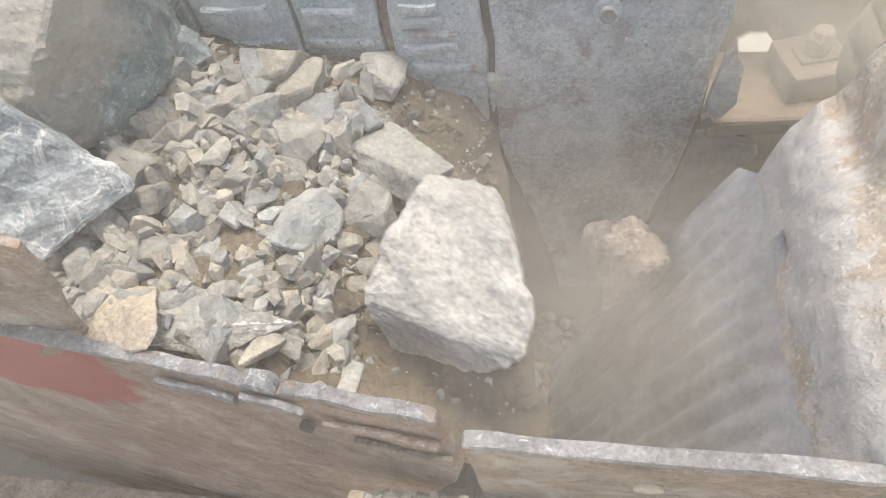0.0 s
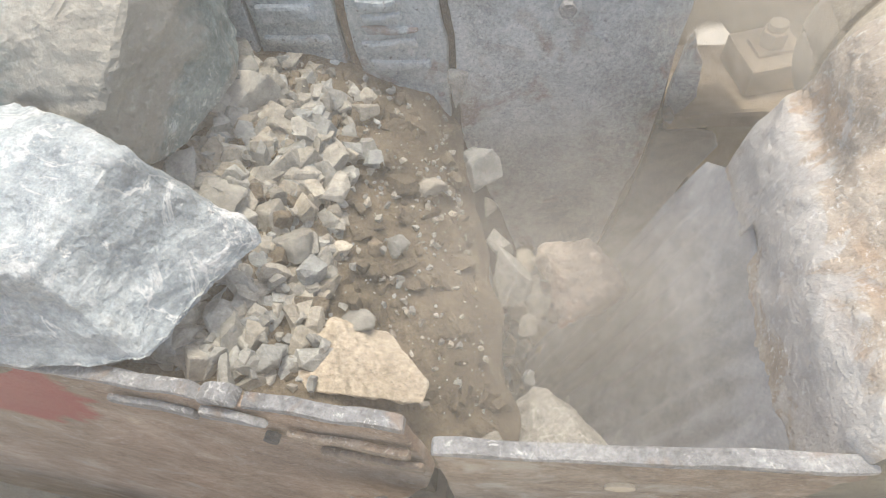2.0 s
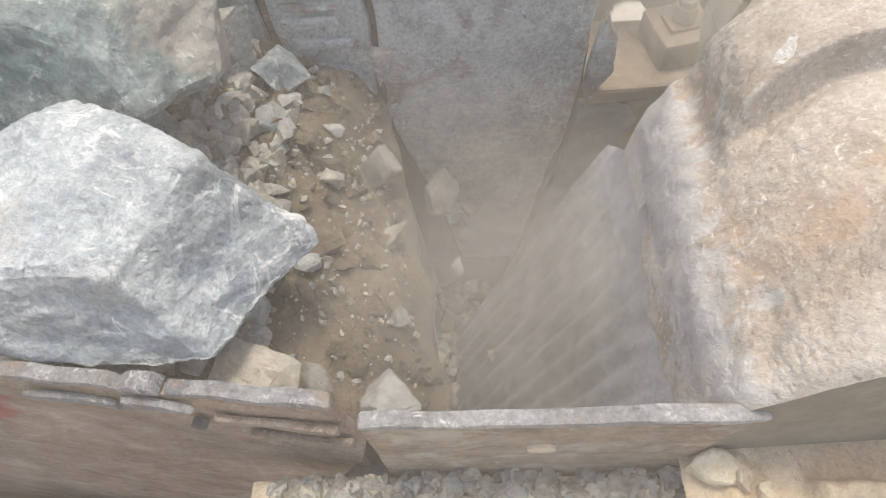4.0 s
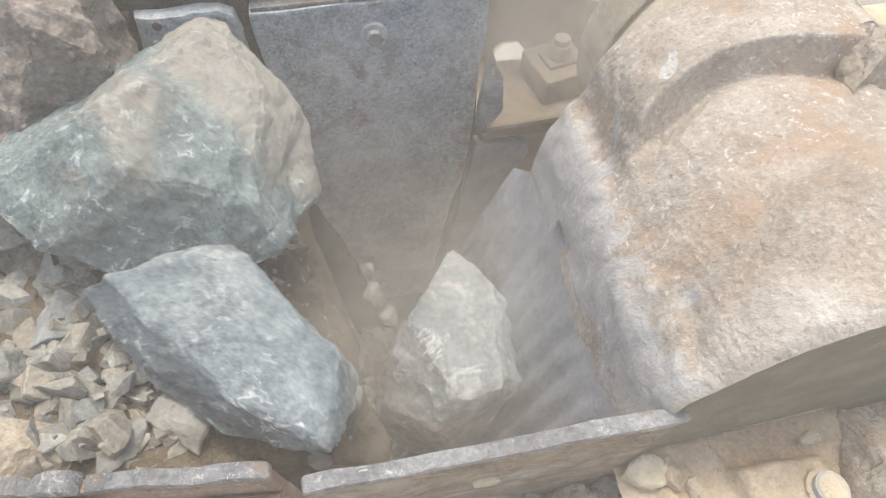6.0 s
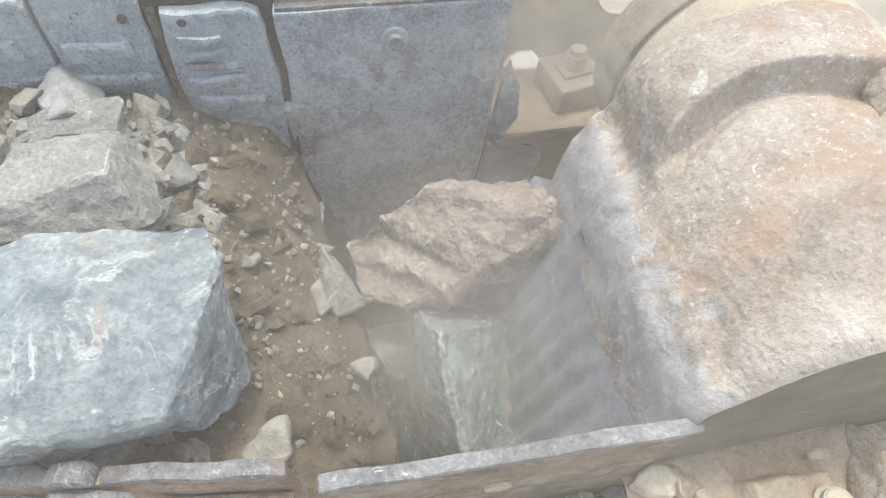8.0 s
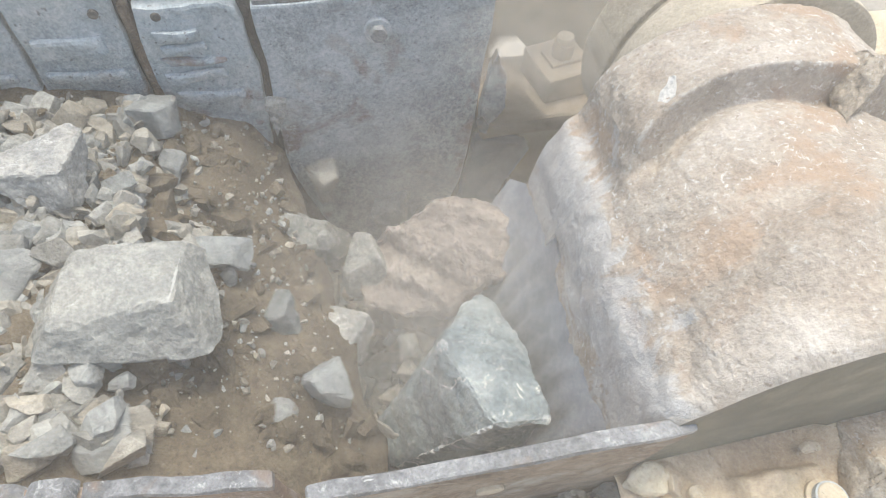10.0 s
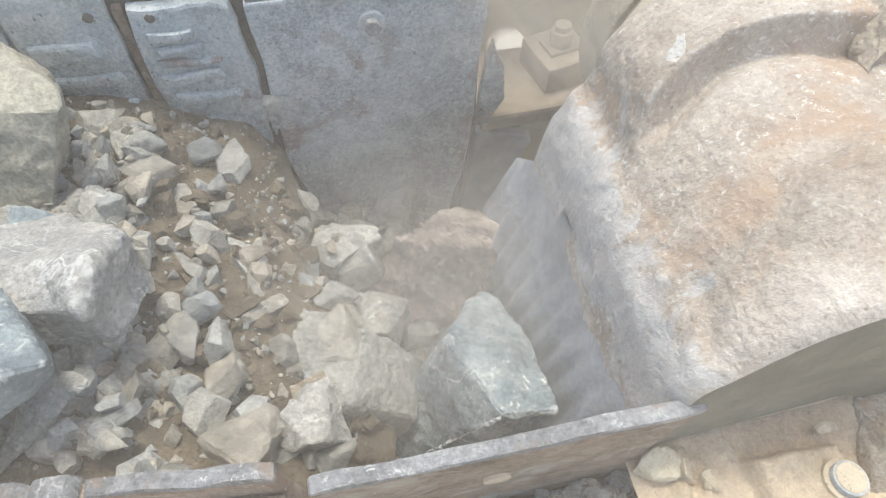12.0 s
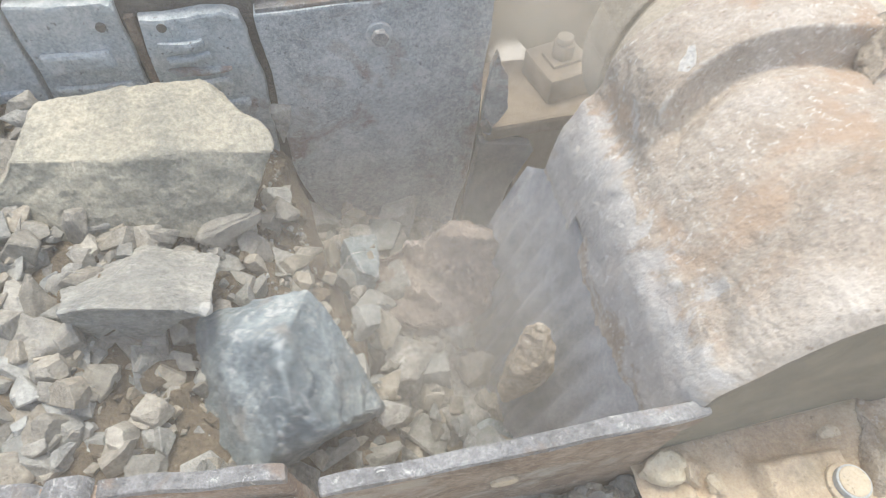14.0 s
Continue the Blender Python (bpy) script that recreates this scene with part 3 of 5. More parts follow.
# ---------------------------------------------------------------- swing jaw and its casting
def round_casting():
    """The pitman: a round back along y, a thicker collar at the far end with a sharp step and a hollow before it, and a worn ridge above the jaw."""
    cx, cz, r0, y0, y1 = 0.95, -0.10, 0.40, 0.300, 1.062
    line = [(0.505, -0.235), (0.500, -0.19), (0.508, -0.13), (0.515, -0.08), (0.523, -0.02), (0.537, 0.035)]
    line += [(cx + r0 * math.cos(math.radians(a)), cz + r0 * math.sin(math.radians(a))) for a in range(154, -46, -2)]
    pts = [Vector((p[0], 0, p[1])) for p in line]
    fine = []
    for a, b in zip(pts, pts[1:]):
        fine += [a.lerp(b, k / 3) for k in range(3)]
    for _ in range(2):
        fine = [fine[0]] + [(fine[k - 1] + fine[k] * 2 + fine[k + 1]) / 4 for k in range(1, len(fine) - 1)] + [fine[-1]]
    ys = [y0 + 0.006 * k for k in range(79)] + [0.774 + 0.0022 * k for k in range(50)] + [0.885 + 0.0059 * k for k in range(31)]
    ny, w = len(ys) - 1, len(fine)
    v, f = [], []
    for j, y in enumerate(ys):
        end = min(y - y0, 0.035) / 0.035
        back = min(1.0, max(0.0, (y1 - y) / 0.028))
        for i, p in enumerate(fine):
            out = Vector((p.x - cx, 0, p.z - cz))
            out.normalize()
            deg = math.degrees(math.atan2(p.z - cz, p.x - cx))
            on = (lambda s: s * s * (3 - 2 * s))(min(1, max(0, (153 - deg) / 24))) if deg > 0 else 1.0 if deg > -100 else 0.0
            cut = (lambda s: s * s * (3 - 2 * s))(min(1, max(0, (146 - deg) / 12))) if deg > 0 else 1.0
            q = Vector((p.x * 3, y * 3.4, p.z * 3))
            step = 0.862 - (0.06 * ((deg - 104) / 35) ** 2 if deg > 104 else min(0.03, 0.03 * ((104 - deg) / 18) ** 2)) + 0.006 * noise.noise(q * 3)
            sharp = 0.0028 + 0.03 * (1 - cut)
            collar = 1 / (1 + math.exp(max(-60, min(60, -(y - step) / sharp))))
            d = (step - y) / 0.038
            hollow = math.exp(-d * d * (1 if d > 0 else 60)) * cut
            lump = 0.010 * noise.noise(q * 1.1) + 0.004 * noise.noise(q * 4) + 0.003 * noise.noise(q * 13) + 0.0022 * noise.noise(q * 34)
            ridge = 0.034 * math.exp(-((y - 0.46 - 0.45 * (p.x - 0.72)) / 0.06) ** 2) * min(1, max(0, (p.x - 0.68) / 0.1))
            r = 0.060 * collar * on - 0.030 * hollow + lump + ridge - 0.022 * (1 - end) ** 2 - 0.024 * (1 - back) ** 2
            if p.z > -0.25 and p.x < 0.8:
                r += 0.013 * math.exp(-((deg - 155 + 4 * noise.noise(q * 2)) / 4) ** 2) + 0.009 * noise.noise(q * 7) * math.exp(-((deg - 160) / 14) ** 2)
                r -= 0.010 * max(0.0, noise.noise(q * 2.3 + Vector((4, 1, 0)))) * math.exp(-((deg - 168) / 10) ** 2)
            c = p + out * r
            v.append((c.x, y, c.z))
    for j in range(ny):
        for i in range(w - 1):
            k = j * w + i
            f.append((k, k + 1, k + 1 + w, k + w))
    for rim in (0, ny):
        c = len(v)
        v.append((cx, ys[rim], cz - 0.05))
        v += [v[rim * w + i] for i in range(w)]
        for i in range(w - 1):
            f.append((c, c + 1 + i, c + 2 + i))
    me = bpy.data.meshes.new("casting")
    me.from_pydata(v, [], f)
    return me


def jaw_plate():
    """A corrugated plate that leans into the chamber; ribs run down it."""
    v, f = [], []
    ny, nz = 140, 24
    top, foot = Vector((0.522, 0, -0.115)), Vector((0.045, 0, -1.42))
    down = foot - top
    out = Vector((-down.z, 0, down.x)).normalized() * -1
    for j in range(ny + 1):
        y = 0.335 + 0.775 * j / ny
        for i in range(nz + 1):
            u = i / nz
            rib = (0.5 + 0.5 * math.cos(2 * math.pi * (y - 0.335) / 0.072 + 0.5 * noise.noise(Vector((y * 6, u * 3, 7))))) * (0.75 + 0.5 * noise.noise(Vector((y * 9, u * 5, 1))))
            deep = 0.022 * min(1, max(0, (u - 0.05) / 0.09))
            q = Vector((u * 8, y * 8, 2))
            u = max(u, 0.6 * max(0.0, y - 1.0))
            p = top + down * u + out * (deep * max(0.0, rib) ** 0.8 + 0.005 * noise.noise(q * 2))
            v.append((p.x, y, p.z))
    w = nz + 1
    for j in range(ny):
        for i in range(nz):
            k = j * w + i
            f.append((k, k + 1, k + 1 + w, k + w))
    me = bpy.data.meshes.new("jaw_plate")
    me.from_pydata(v, [], f)
    return me


def swing_jaw():
    t = thing("swing_jaw", pose(0, 0, 0), "heavy rusty swing-jaw casting caked with pale stone dust", "swing jaw")
    me = round_casting()
    # triangles are the end faces: their shade is put in by a darker colour
    me.materials.append(CAST), me.materials.append(OILY_SHADED)
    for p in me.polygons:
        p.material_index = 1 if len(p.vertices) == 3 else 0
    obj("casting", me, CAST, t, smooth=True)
    obj("jaw_plate", jaw_plate(), JAW, t, "grey corrugated manganese jaw plate", smooth=True)
    part("backing", prism([(0.56, -0.12), (0.70, -0.02), (1.34, -0.02), (1.30, -0.5), (1.0, -1.4), (0.10, -1.45)], "y", 0.318, 0.985, 0.01, 2, 0.004), DUSTY, t, "dusty jaw stock")
    knob = obj("lifting_lug", broken_stone((0.17, 0.13, 0.13), 611, 0.008, 10, 0.05, (), 0.14), BOSS, t, "rough cast lug", smooth=True)
    knob.matrix_basis = pose(1.075, 0.835, 0.305, 0, 20, 20)
    part("paint_mark", prism([(0.0, -0.004), (0.026, 0.006), (0.036, 0.022), (0.046, 0.050), (0.034, 0.056), (0.022, 0.040), (0.006, 0.034), (-0.008, 0.014)], "z", 0, 0.003, 0.001, 2, 0.001, 4), MARK, t, "chipped white paint mark").matrix_basis = pose(0.680, 0.862, 0.275, 0, -36, 0)
    return t


jaw = swing_jaw()


# ---------------------------------------------------------------- frame behind: bearing, hold-down nut, flywheel
def bearing():
    t = thing("bearing_housing", pose(1.058, 0, 0.0), "dust-caked round bearing housing behind the casting", "bearing housing")
    part("drum", disc(0.332, 1.066, 1.212, sides=96, bevel=0.012), GRIMY, t)
    part("seal_ring", disc(0.322, 1.208, 1.228, sides=96, bevel=0.003), GRIMY, t)
    part("flange", disc(0.336, 1.225, 1.365, sides=96, bevel=0.014), GRIMY, t)
    part("pedestal", box(-0.20, 0.24, 1.10, 1.36, -0.42, -0.20, 0.012), GRIMY, t)
    return t


bearing()


def hold_down():
    t = thing("hold_down_bolt", pose(0.79, 1.63, -0.25, 0, 0, 12), "dust-covered hold-down bolt on a square steel block", "bolt")
    part("block", box(-0.095, 0.095, -0.10, 0.10, -0.102, 0.0, 0.014, 3, 0.005, 3), LEDGE, t)
    part("washer", box(-0.056, 0.056, -0.044, 0.044, 0.0, 0.012, 0.003), LEDGE, t, "thin square washer plate")
    part("nut", disc(0.040, 0.012, 0.066, "z", 6, 0.006), LEDGE, t)
    part("stud", disc(0.028, 0.066, 0.088, "z", 20, 0.008), GRIMY, t, "pale dust-capped stud end")
    return t


hold_down()
tagged(part("frame_ledge", prism([(0.478, 1.434), (0.95, 1.45), (0.95, 1.78), (0.478, 1.78)], "z", -0.402, -0.345, 0.014, 4, 0.008), LEDGE), "dust-covered ledge of the crusher frame", "frame ledge", kind="structure")


def flywheel():
    t = thing("flywheel", pose(1.02, 1.86, -0.10), "dusty flywheel with round openings, spinning behind the frame", "flywheel")
    outer, holes = 0.78, 3
    bm = bmesh.new()
    n = 288
    rings = [(r, 0.0) for r in (0.10, 0.28, 0.372, *[0.384 + 0.012 * k for k in range(12)], 0.66, outer)]
    grid = [[bm.verts.new((r * math.cos(2 * math.pi * i / n), 0, r * math.sin(2 * math.pi * i / n))) for i in range(n)] for r, _ in rings]
    for k in range(len(rings) - 1):
        for i in range(n):
            ang = math.radians((360 * (i + 0.5) / n) % (360 / holes) - 60)
            mid = (rings[k][0] + rings[k + 1][0]) / 2
            if (mid * math.cos(ang) - 0.45) ** 2 + (mid * math.sin(ang)) ** 2 < 0.068 ** 2:
                continue
            j = (i + 1) % n
            bm.faces.new((grid[k][i], grid[k][j], grid[k + 1][j], grid[k + 1][i]))
    bmesh.ops.solidify(bm, geom=bm.faces[:], thickness=0.05)
    part("web", bm, GRIMY, t)
    ring = bmesh.new()
    for y in (-0.06, 0.10):
        for r in (0.74, 0.82):
            for i in range(n):
                ring.verts.new((r * math.cos(2 * math.pi * i / n), y, r * math.sin(2 * math.pi * i / n)))
    ring.verts.ensure_lookup_table()
    for a, b in ((0, 1), (1, 3), (3, 2), (2, 0)):
        for i in range(n):
            j = (i + 1) % n
            ring.faces.new((ring.verts[a * n + i], ring.verts[a * n + j], ring.verts[b * n + j], ring.verts[b * n + i]))
    bmesh.ops.recalc_face_normals(ring, faces=ring.faces)
    part("rim", ring, GRIMY, t)
    return t


wheel = flywheel()


# ---------------------------------------------------------------- near ledge with gravel and frame foot
tagged(part("walkway", box(-0.42, 0.60, -3.5, 0.285, -0.50, -0.385, 0.01), DUSTY), "dusty walkway plate beside the feeder", "walkway", kind="structure")
tagged(part("lower_deck", box(-4.2, -0.43, -3.5, 0.44, -1.62, -1.50, 0.01), RUST), "rusty dusty lower deck below the feeder side plate", "deck", kind="structure")
me = heap("spilled_gravel", 900, lambda r: (r.uniform(-0.36, 0.58), 0.278 - abs(r.normal(0, 0.06)), -0.365 + r.uniform(-0.02, 0.025)), lambda r: 0.018 + 0.045 * r.uniform() ** 1.5, 5)
tagged(obj("spilled_gravel", me, GRAVEL), "small grey gravel spilled along the foot of the side plates", "gravel", kind="stuff")


def frame_foot():
    """The dust-caked casting beside the rail: an uneven shelf that climbs to the side."""
    v, f = [], []
    nx, ny = 170, 110
    for j in range(ny + 1):
        for i in range(nx + 1):
            x = 0.50 + 1.3 * i / nx
            edge = 0.3165 + 0.02 * max(0, x - 0.7) + 0.42 * max(0, x - 0.95)
            y = edge - 0.75 * (j / ny) ** 1.4
            q = Vector((x, y, 1))
            z = -0.255 + 0.022 * noise.noise(q * 6) + 0.010 * noise.noise(q * 22) + 0.005 * noise.noise(q * 45)
            z += 0.05 / (1 + math.exp(-(x - 0.985 - 0.15 * (edge - y) + 0.01 * noise.noise(q * 14)) / 0.012))
            side = max(abs(x - 0.835) - 0.10 - 0.010 * noise.noise(q * 9), abs(y - 0.145) - 0.088 - 0.010 * noise.noise(q * 8 + Vector((3, 0, 0))))
            z += 0.050 / (1 + math.exp(max(-40, min(40, side / 0.0028)))) + 0.016 * math.exp(-((x - 0.81) / 0.03) ** 2 - ((y - 0.225) / 0.02) ** 2)
            z += 0.05 * max(0, 1 - abs(x - 0.60) / 0.06) * (0.6 + noise.noise(q * 25))
            if j == 0:
                z -= 0.02
            v.append((x, y, z))
    w = nx + 1
    for j in range(ny):
        for i in range(nx):
            k = j * w + i
            f.append((k, k + w, k + w + 1, k + 1))
    base = len(v)
    for i in range(nx + 1):
        x, y, z = v[i]
        v.append((x, y - 0.01, -1.9))
    for i in range(nx):
        f.append((i, i + 1, base + i + 1, base + i))
    me = bpy.data.meshes.new("frame_foot")
    me.from_pydata(v, [], f)
    return me


foot = tagged(obj("frame_foot", frame_foot(), DUSTY, smooth=True), "dust-caked cast frame shelf beside the rail", "frame", kind="structure")
ringbolt = thing("shelf_bolt", pose(0.895, 0.155, -0.196), "round worn bolt head with a bright edge on the dusty shelf", "bolt")
part("washer", disc(0.044, -0.014, 0.002, "z", 32, 0.004), DUSTY, ringbolt)
part("head", disc(0.034, 0.0, 0.018, "z", 32, 0.005), SCRAPE, ringbolt, "bright worn rim")
part("dust_cap", disc(0.030, 0.012, 0.0205, "z", 24, 0.003), DUSTY, ringbolt)
for k, (x, y, z, w, d, h, turn) in enumerate([(0.560, 0.258, -0.235, 0.10, 0.085, 0.085, 20), (0.612, 0.262, -0.235, 0.085, 0.07, 0.075, 70), (0.655, 0.215, -0.24, 0.05, 0.05, 0.035, 10), (0.50, 0.225, -0.39, 0.06, 0.06, 0.05, 40), (0.93, 0.265, -0.215, 0.045, 0.03, 0.02, 0)]):
    lump = obj("dusty_stone", broken_stone((w, d, h), 500 + k, 0.010, 5, 0.06), DUSTY)
    lump.matrix_world = pose(x, y, z, 5, 8, turn)
    tagged(lump, "dust-caked stone lying on the frame shelf", "stone")
lug = obj("frame_boss", broken_stone((0.50, 0.42, 0.34), 520, 0.010, 14, 0.025, (), 0.16), BOSS, smooth=True)
lug.matrix_world = pose(1.205, 0.235, -0.275, 0, 10, 35)
tagged(lug, "rounded rusty boss cast on the frame shelf", "frame boss")
tagged(part("pitman_side_wall", box(0.62, 2.0, 0.20, 0.23, -1.9, -0.34, 0.01), DUSTY), "dusty side plate below the frame shelf", "frame plate", kind="structure")
tagged(part("rear_plate", box(1.40, 2.3, 1.22, 1.42, -0.12, 0.0, 0.012), DUSTY), "dust-covered frame plate behind the casting", "frame plate", kind="structure")
tagged(part("rear_post", box(1.47, 1.53, 1.46, 1.54, -0.4, 0.12, 0.008), DARK), "dark steel post behind the casting", "post", kind="structure")

# ---------------------------------------------------------------- loose rock
rocks = {}


def boulder(key, name, label, kind, dims, seed, length=0.014, cuts=()):
    me = broken_stone(dims, seed, length * 0.72, 7, {"brown": 0.045, "pale": 0.03}.get(kind, 0.024), cuts, 0.03)
    ob = obj(name, me, STONE[kind], smooth=True)
    me.set_sharp_from_angle(angle=radians(24))
    rocks[key] = tagged(ob, label, "rock", "rocks on the feeder")


boulder("white_falling", "boulder", "large white limestone boulder with tan stains tumbling into the jaws", "pale", (0.38, 0.42, 0.25), 3, 0.014, cuts=((0, 1, 0, 0.40), (0.3, 0.8, 0.6, 0.5), (-0.2, -0.4, 1, 0.45)))
boulder("lip", "slab", "flat grey limestone slab sliding over the brown lip", "grey", (0.44, 0.19, 0.1), 5, 0.014, cuts=())
boulder("pale_side", "slab", "pale flat limestone slab on the rubble beside the side plate", "grey", (0.33, 0.16, 0.08), 8, 0.014, cuts=())
boulder("blue_giant", "boulder", "huge blue-grey limestone boulder with white fracture faces", "white_blue", (0.84, 0.46, 0.42), 11, 0.014, cuts=((0, -0.25, 1, 0.5), (0.7, 0.5, 0.2, 0.66), (-1, 0.15, 0.1, 0.42), (-0.8, -0.6, 0, 0.55)))
boulder("green_giant", "boulder", "huge green-grey limestone boulder with a rough weathered face", "green", (0.63, 0.58, 0.54), 14, 0.014, cuts=((0.11, -0.16, 0.98, 0.40), (0.88, -0.38, 0.27, 0.42), (0.87, 0.12, -0.46, 0.55), (0.34, -0.88, -0.38, 0.5)))
boulder("brown_wedged", "boulder", "tan and rust-stained rough boulder wedged under the cheek plate", "brown", (0.6, 0.37, 0.38), 17, 0.014, cuts=((0, -0.5, 1, 0.45), (0.2, -1, -0.3, 0.5)))
boulder("blue_blunt", "boulder", "blue-white limestone slab with a blunt end", "blue", (0.6, 0.3, 0.26), 21, 0.014, cuts=((0, -0.3, 1, 0.5), (1, 0.3, 0.2, 0.46), (-1, 0.25, 0.1, 0.44), (0.2, 1, 0.2, 0.44)))
boulder("flat_light", "stone", "flat light-grey stone sliding down beside the liner", "grey", (0.2, 0.13, 0.27), 23, 0.01, cuts=())
boulder("pale_block", "stone", "pale grey block of limestone on the rubble", "grey", (0.22, 0.16, 0.12), 26, 0.01, cuts=())
boulder("pale_cleft", "boulder", "large pale blue-green block with a wide fracture face", "blue", (0.5, 0.46, 0.3), 29, 0.014, cuts=((0.1, -0.3, 1, 0.5), (1, -0.2, 0.1, 0.55)))
boulder("stepped", "boulder", "pale grey-green limestone block with a stepped top", "grey", (0.4, 0.28, 0.2), 31, 0.014, cuts=())
boulder("long_slab", "slab", "long flat limestone slab resting near the liner", "grey", (0.3, 0.14, 0.09), 34, 0.01, cuts=())
boulder("lump", "stone", "rounded light-grey limestone lump on the rubble", "pale", (0.22, 0.18, 0.15), 37, 0.01, cuts=())
boulder("chalky", "boulder", "white-blue limestone boulder with a chalky broken face", "pale", (0.32, 0.3, 0.3), 41, 0.014, cuts=())
boulder("yellow_flat", "boulder", "large flat yellow-grey boulder with rounded edges", "yellow", (0.64, 0.36, 0.27), 44, 0.014, cuts=((0, -0.2, 1, 0.5), (1, 0.4, 0.3, 0.6)))
boulder("blue_cleaved", "boulder", "large blue block with a pale cleaved top", "blue", (0.52, 0.42, 0.38), 47, 0.014, cuts=((0.1, -0.45, 1, 0.45), (0.4, -1, -0.1, 0.5)))
boulder("light_angular", "stone", "light grey angular stone between larger boulders", "grey", (0.34, 0.26, 0.22), 51, 0.014, cuts=())
boulder("jammed", "boulder", "dust-covered boulder jammed low in the crushing chamber", "brown", (0.26, 0.24, 0.3), 53, 0.01, cuts=())
boulder("flat_tan", "stone", "flat tan stone on the rubble by the side plate", "tan", (0.28, 0.20, 0.12), 57, 0.01, cuts=())
boulder("light_block", "stone", "angular light-grey limestone block on the rubble", "grey", (0.18, 0.15, 0.12), 59, 0.01, cuts=())
boulder("blue_blocky", "stone", "blue-grey blocky stone sliding on the rubble", "grey", (0.16, 0.12, 0.1), 61, 0.01, cuts=())
boulder("liner_block", "stone", "grey-blue block resting against the liner", "blue", (0.15, 0.13, 0.12), 63, 0.01, cuts=())
boulder("triangular", "slab", "dark grey-blue triangular slab leaning on the rubble", "blue", (0.2, 0.15, 0.12), 66, 0.01, cuts=())
boulder("smooth_yellow", "stone", "yellow-grey smooth-faced stone on the brown slope", "tan", (0.17, 0.15, 0.13), 69, 0.01, cuts=())
boulder("tan_blocky", "stone", "tan blocky stone at the foot of the slope", "tan", (0.15, 0.13, 0.11), 72, 0.01, cuts=())
boulder("sliding_grey", "stone", "grey angular stone sliding down the slope", "grey", (0.13, 0.12, 0.11), 75, 0.01, cuts=())
boulder("upright_slab", "slab", "upright narrow slab standing in the chamber", "tan", (0.12, 0.11, 0.3), 81, 0.01, cuts=())
boulder("chamber_grey", "stone", "dusty grey stone resting in the chamber", "grey", (0.18, 0.15, 0.15), 83, 0.01, cuts=())
boulder("chamber_pale", "stone", "pale angular stone lying in the chamber", "pale", (0.17, 0.16, 0.15), 86, 0.01, cuts=())
boulder("slope_blue", "stone", "blue-grey stone block on the brown slope", "blue", (0.19, 0.16, 0.15), 89, 0.01, cuts=())
boulder("plate_flat", "stone", "flat pale stone near the side plate", "grey", (0.22, 0.18, 0.13), 93, 0.01, cuts=())
boulder("plate_angular", "stone", "light angular stone by the side plate", "pale", (0.21, 0.17, 0.14), 95, 0.01, cuts=())

# crumbs pressed into the soil
me = heap("soil_crumbs", 1300, lambda r: (lambda y, d: (lip(y) - d, y, bed(lip(y) - d, y) + r.normal(0.004, 0.010)))(r.uniform(0.46, 1.40), 0.05 + 1.0 * r.uniform() ** 1.3), lambda r: 0.006 + 0.022 * r.uniform() ** 3, 9)
tagged(obj("soil_crumbs", me, GRAVEL), "crumbs and chips pressed into the brown soil", "gravel", kind="stuff")

me = heap("soil_clods", 260, lambda r: (lambda y, d: (lip(y) - d, y, bed(lip(y) - d, y) + r.normal(-0.004, 0.010)))(r.uniform(0.42, 1.40), 0.04 + 0.62 * r.uniform()), lambda r: 0.025 + 0.075 * r.uniform() ** 2, 14)
tagged(obj("soil_clods", me, SOIL), "clods of brown earth on the feed slope", "soil", kind="stuff")

# the wedge stone in the gap between liner and cheek plate
me = broken_stone((0.06, 0.05, 0.12), 91, 0.01)
wedged = tagged(obj("wedged_stone", me, STONE["grey"]), "grey stone wedged between liner and cheek plate", "rock")
wedged.matrix_world = pose(-0.155, 1.40, -0.17, 0, 8, 0)

# rubble that travels with the feed
V = 0.20
rng = np.random.default_rng(12)
SHAPES = [broken_stone((1.0, rng.uniform(0.6, 0.95), rng.uniform(0.35, 0.7)), 300 + k, 0.20, 7, 0.045) for k in range(14)]
for s in SHAPES:
    s.materials.append(RUBBLE)
rubble = []
for k in range(440):
    x0 = -4.15 + 3.75 * (k + rng.uniform()) / 440
    y0 = rng.uniform(0.0, 1.0)
    big = k % 4 == 0
    size = 0.11 + 0.11 * rng.uniform() ** 1.5 if big else 0.055 + 0.07 * rng.uniform() ** 1.4
    ob = new("chunk" if big else "stone", SHAPES[(k * 5) % 14])
    ob.scale = (size, size, size)
    if big:
        tagged(ob, "broken limestone chunk among smaller stones in the feed", "rock", "feed chunks")
    else:
        tagged(ob, "small broken limestone piece in the moving feed", "stone", "feed stones")
    rubble.append((ob, x0, y0, size, (rng.normal(0, 16), rng.normal(0, 16), rng.uniform(0, 360)), rng.uniform(0, 1, 5)))

drifts = []
for k in range(33):
    for band in range(2):
        y0 = 0.42 + 0.48 * band
        me = heap("gravel_drift", 95, lambda r: (r.uniform(-0.075, 0.075), y0 + r.uniform(0, 0.48), r.normal(0.002, 0.014)), lambda r: 0.024 + 0.085 * r.uniform() ** 1.6, 40 + 2 * k + band)
        ob = obj("gravel_drift", me, GRAVEL)
        drifts.append((tagged(ob, "fine gravel and chips sliding on the feeder", "gravel", kind="stuff"), -4.35 + 0.13 * k, y0 + 0.26))

